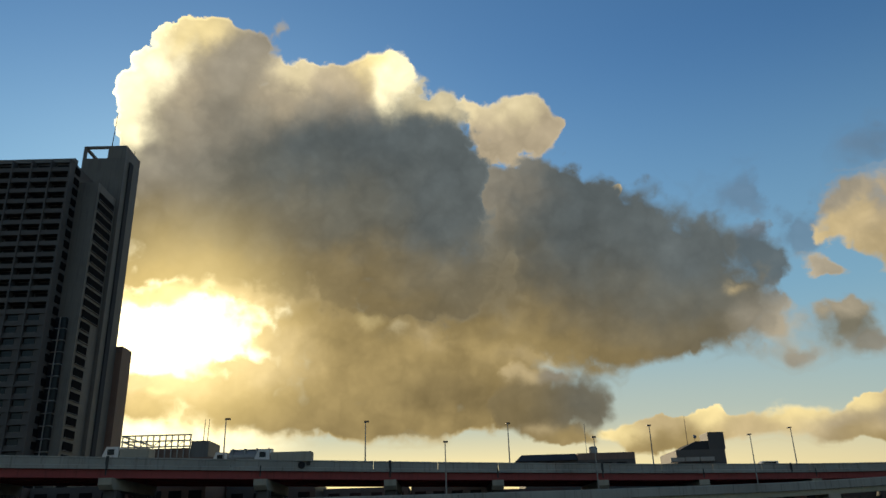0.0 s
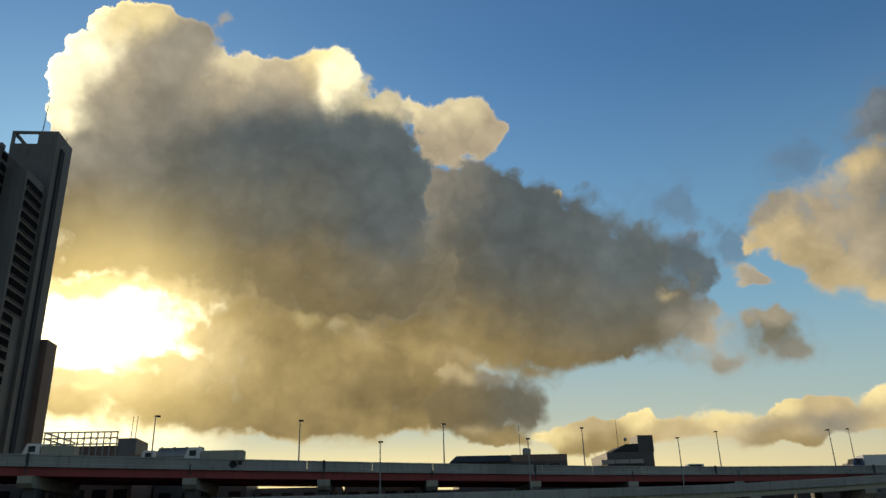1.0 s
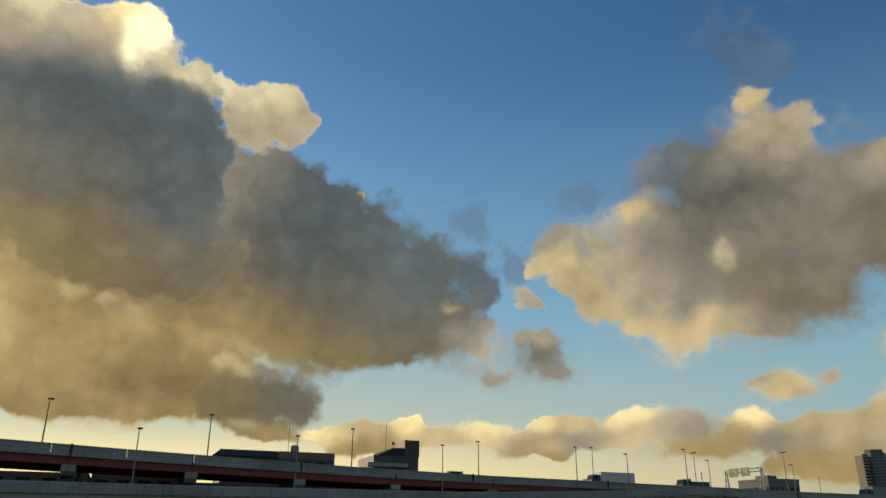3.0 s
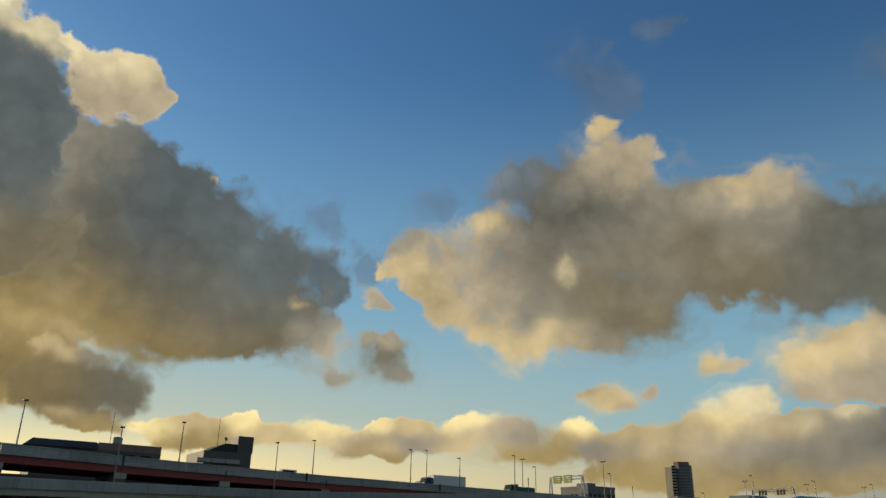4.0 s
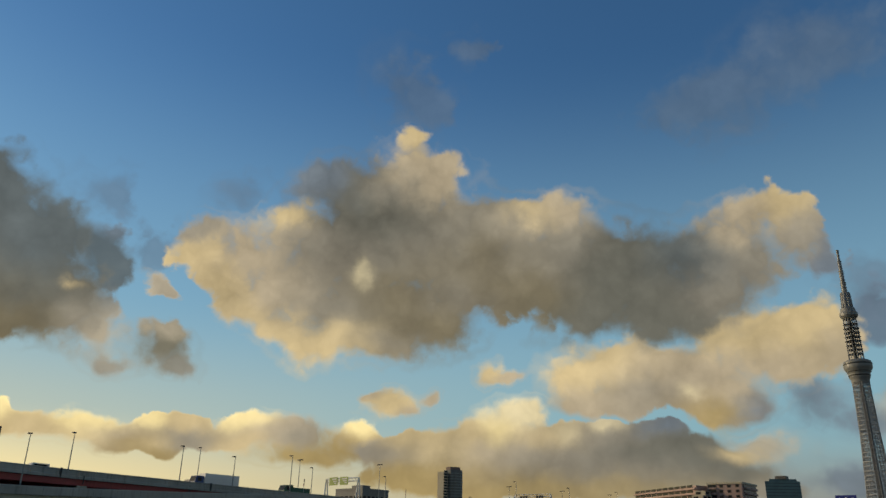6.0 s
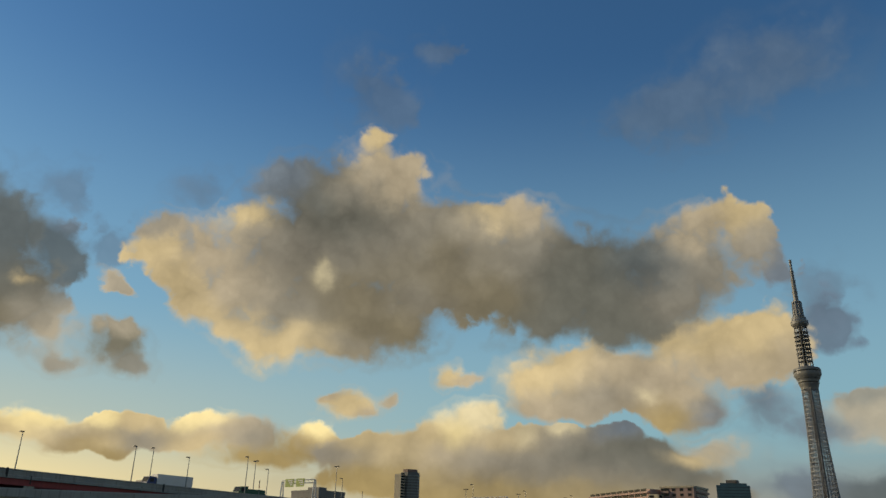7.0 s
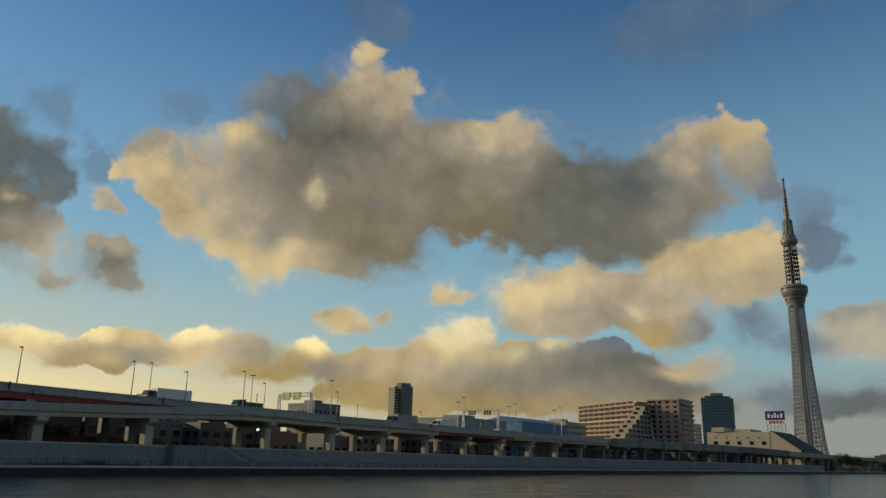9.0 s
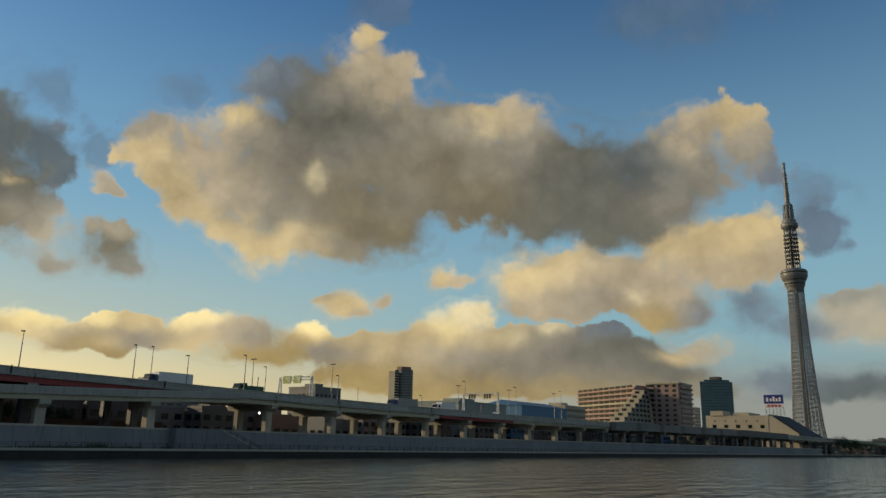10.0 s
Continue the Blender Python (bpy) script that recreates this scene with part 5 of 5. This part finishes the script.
# dark sheds on the quay past the end of the flood wall
random.seed(17)
for i in range(13):
    x = 652 + 34 * i
    y0 = bank_y(x) + random.uniform(7, 12)
    block("quay_shed", "dark low shed on the quay past the flood wall", x, x + random.uniform(22, 31), y0, y0 + 9, random.uniform(4.6, 8.4), DARK_TILE if i % 4 else BROWN_TILE, 3.0, 3.6, "fl", "shed", roof=False)

# far bank to the right
random.seed(5)
for i in range(16):
    x = 760 + 48 * i + random.uniform(-8, 8)
    k = random.choice((0, 0, 1, 2, 2))
    block("far_house", names[k] + " house on the far bank", x, x + random.uniform(24, 40), (fy := 128 - i * 3 + random.uniform(0, 60)), fy + 16, random.uniform(9, 19), walls[k], 3.2, 4.5, "fl", "house")
random.seed(8)
for i in range(26):
    az = radians(random.uniform(-24, 82))
    d = random.uniform(700, 1500)
    if 46 < math.degrees(az) < 54 or math.degrees(az) > 69:
        continue
    x, y = d * math.sin(az), d * math.cos(az)
    k = random.choice((0, 1, 2, 5))
    w = random.uniform(18, 40)
    block("distant_house", names[k] + " city house far behind the viaduct", x, x + w, y, y + 20, 4 + d * random.uniform(0.018, 0.036), walls[k], 3.4, 6.0, "f", "house")


# ---- the lattice tower ----
TX, TY = 1664 * math.sin(radians(78.62)), 1664 * math.cos(radians(78.62))
SHAFT = [(0, 34), (50, 27.5), (120, 22.5), (219, 17.0), (300, 15.2), (318, 15.2)]
lt = thing("broadcast_tower", (TX, TY, 1.7), "very tall grey-white lattice broadcasting tower with two viewing decks", "tower")


def shaft_at(z, i, n, turn=0.0):
    r = along(z, SHAFT)
    a = math.tau * (i + turn) / n
    return (TX + r * math.cos(a), TY + r * math.sin(a), z)


LEVELS = steps(1.5, 318, 38)
for i in range(22):
    bm = bmesh.new()
    add_tube(bm, [shaft_at(z, i, 22) for z in LEVELS], [0.88 - z / 1000 for z in LEVELS])
    part("column", bm, TOWER_WHITE, lt)
for z in LEVELS[1:]:
    bm = bmesh.new()
    add_hoop(bm, TX, TY, z, along(z, SHAFT), 0.55, 22)
    part("ring", bm, TOWER_WHITE, lt)
bm = bmesh.new()
for lo, hi in zip(LEVELS, LEVELS[1:]):
    for i in range(22):
        add_rod(bm, shaft_at(lo, i, 22), shaft_at(hi, i + 1, 22), 0.30, None, 4)
        add_rod(bm, shaft_at(lo, i + 1, 22), shaft_at(hi, i, 22), 0.30, None, 4)
tagged(part("bracing", bm, TOWER_WHITE, lt), kind="stuff")
bm = bmesh.new()
add_turned(bm, ((4.5, 1.5), (4.5, 200), (4.5, 320), (5, 445), (4, 450)), TX, TY, 20)
part("core", bm, DARK_TILE, lt)
bm = bmesh.new()
add_turned(bm, ((15.4, 316), (16.5, 321), (18.5, 326), (19.5, 333), (24.8, 343), (25.4, 346), (25.4, 354), (24.2, 357), (20, 359), (14, 361)), TX, TY, 40)
part("viewing_deck", bm, TOWER_DECK, lt, "bowl-shaped lower viewing deck")
for z, r in ((328, 19.3), (336, 21.6), (350, 25.6)):
    bm = bmesh.new()
    add_turned(bm, ((r, z), (r + 0.15, z + 2.2), (r - 0.2, z + 2.4)), TX, TY, 40)
    part("window_band", bm, WINDOW, lt)
for i in range(14):
    a = math.tau * i / 14
    bm = bmesh.new()
    add_rod(bm, (TX + 13.2 * math.cos(a), TY + 13.2 * math.sin(a), 360), (TX + 11.5 * math.cos(a), TY + 11.5 * math.sin(a), 446), 0.8, 0.7, 6)
    part("upper_column", bm, TOWER_WHITE, lt)
for k in range(8):
    bm = bmesh.new()
    z = 372 + 8.5 * k
    r = 13.6 if k < 2 or k > 6 else 14.4
    add_turned(bm, ((r - 2.5, z), (r, z + 0.2), (r, z + 0.7), (r - 2.5, z + 0.9)), TX, TY, 28)
    part("service_ring", bm, TOWER_DECK, lt)
bm = bmesh.new()
add_turned(bm, ((11.5, 443), (14.5, 446), (16.6, 449), (16.6, 455), (14.0, 458), (13.2, 464), (10, 466)), TX, TY, 36)
part("gallery", bm, TOWER_DECK, lt, "round upper gallery")
bm = bmesh.new()
add_turned(bm, ((9.5, 466), (9.8, 478), (8.6, 495), (8.6, 498), (4.2, 498.5)), TX, TY, 24)
part("antenna_base", bm, TOWER_WHITE, lt)
for i in range(12):
    a = math.tau * i / 12
    bm = bmesh.new()
    add_rod(bm, (TX + 10.4 * math.cos(a), TY + 10.4 * math.sin(a), 466), (TX + 9.2 * math.cos(a), TY + 9.2 * math.sin(a), 497), 0.6, 0.5, 5)
    part("antenna_post", bm, TOWER_DECK, lt)
for z0, z1, r in ((498, 520, 4.6), (520, 545, 4.0), (545, 566, 3.0), (566, 590, 2.2)):
    bm = bmesh.new()
    add_turned(bm, ((r, z0), (r, z1 - 1.5), (r + 0.9, z1 - 1.4), (r + 0.9, z1 - 0.2), (r - 0.4, z1)), TX, TY, 20)
    part("antenna_stage", bm, TOWER_DECK, lt)
    for k in range(3):
        zz = z0 + (z1 - z0) * (k + 0.5) / 3.4
        bm = bmesh.new()
        add_turned(bm, ((r + 0.1, zz), (r + 0.7, zz + 0.2), (r + 0.7, zz + 2.4), (r + 0.1, zz + 2.6)), TX, TY, 20)
        part("antenna_ring", bm, TOWER_WHITE, lt)


# ---- trees ----
def tree(x, y, height, spread, seed, foot=1.6):
    rnd = random.Random(seed)
    t = thing("tree", (x, y, foot), "dark green leafy tree with an uneven crown", "tree", "riverside trees")
    bm = bmesh.new()
    add_rod(bm, (x, y, foot), (x + 0.2, y, foot + height * 0.45), 0.35, 0.22)
    tips = []
    for i in range(9):
        a, up = rnd.uniform(0, math.tau), rnd.uniform(0.45, 0.95)
        tip = (x + math.cos(a) * spread * rnd.uniform(0.3, 0.8), y + math.sin(a) * spread * rnd.uniform(0.3, 0.8), foot + height * up)
        add_rod(bm, (x + 0.15, y, foot + height * rnd.uniform(0.3, 0.45)), tip, 0.13, 0.04, 5)
        tips.append(tip)
    part("trunk", bm, BARK, t)
    bm = bmesh.new()
    for tip in tips * 3:
        c = Vector(tip) + Vector((rnd.gauss(0, 0.2), rnd.gauss(0, 0.2), rnd.gauss(0, 0.12))) * spread
        for _ in range(55):
            p = c + Vector((rnd.gauss(0, 1), rnd.gauss(0, 1), rnd.gauss(0, 0.8))) * spread * 0.17
            q = Euler((rnd.uniform(0, 6), rnd.uniform(0, 6), rnd.uniform(0, 6))).to_matrix()
            s = rnd.uniform(0.12, 0.30)
            bm.faces.new([bm.verts.new(p + q @ Vector(v) * s) for v in ((-1, -0.5, 0), (1, -0.5, 0.2), (1.2, 0.5, 0), (-0.8, 0.5, 0.2))])
    part("crown", bm, LEAVES, t)


for i, (x, y, h, s) in enumerate(((80, 176, 8.5, 4.0), (86, 178, 9.5, 4.5), (92, 180, 8.0, 4.0), (196, 176, 8.5, 4.5), (204, 178, 7.5, 4.0), (255, 176, 7.5, 4.0), (690, 122, 13, 8), (706, 118, 14, 8), (724, 116, 12, 8), (745, 112, 12, 8), (770, 108, 11, 8))):
    tree(x, y, h, s, 20 + i)

# small lit lamps below the viaduct
for az, el_ in ((40.2, 1.75), (46.6, 1.85), (52.9, 1.55), (55.9, 1.45), (58.2, 1.35), (60.6, 1.22), (62.0, 1.1), (24.9, 2.0)):
    y = 168.0
    x = y * math.tan(radians(az))
    z = EYE + math.tan(radians(el_)) * y / math.cos(radians(az))
    s1 = thing("street_lamp", (x, y, 1.7), "small lit street lamp below the viaduct", "street lamp", "lit street lamps")
    bm = bmesh.new()
    add_rod(bm, (x, y, 1.6), (x, y, z), 0.07, 0.05)
    part("pole", bm, DARK_STEEL, s1)
    bm = bmesh.new()
    add_turned(bm, ((0.08, z), (0.24, z + 0.12), (0.24, z + 0.32), (0.06, z + 0.42)), x, y, 10)
    part("bulb", bm, NIGHT_LAMP, s1, "glowing white lamp")
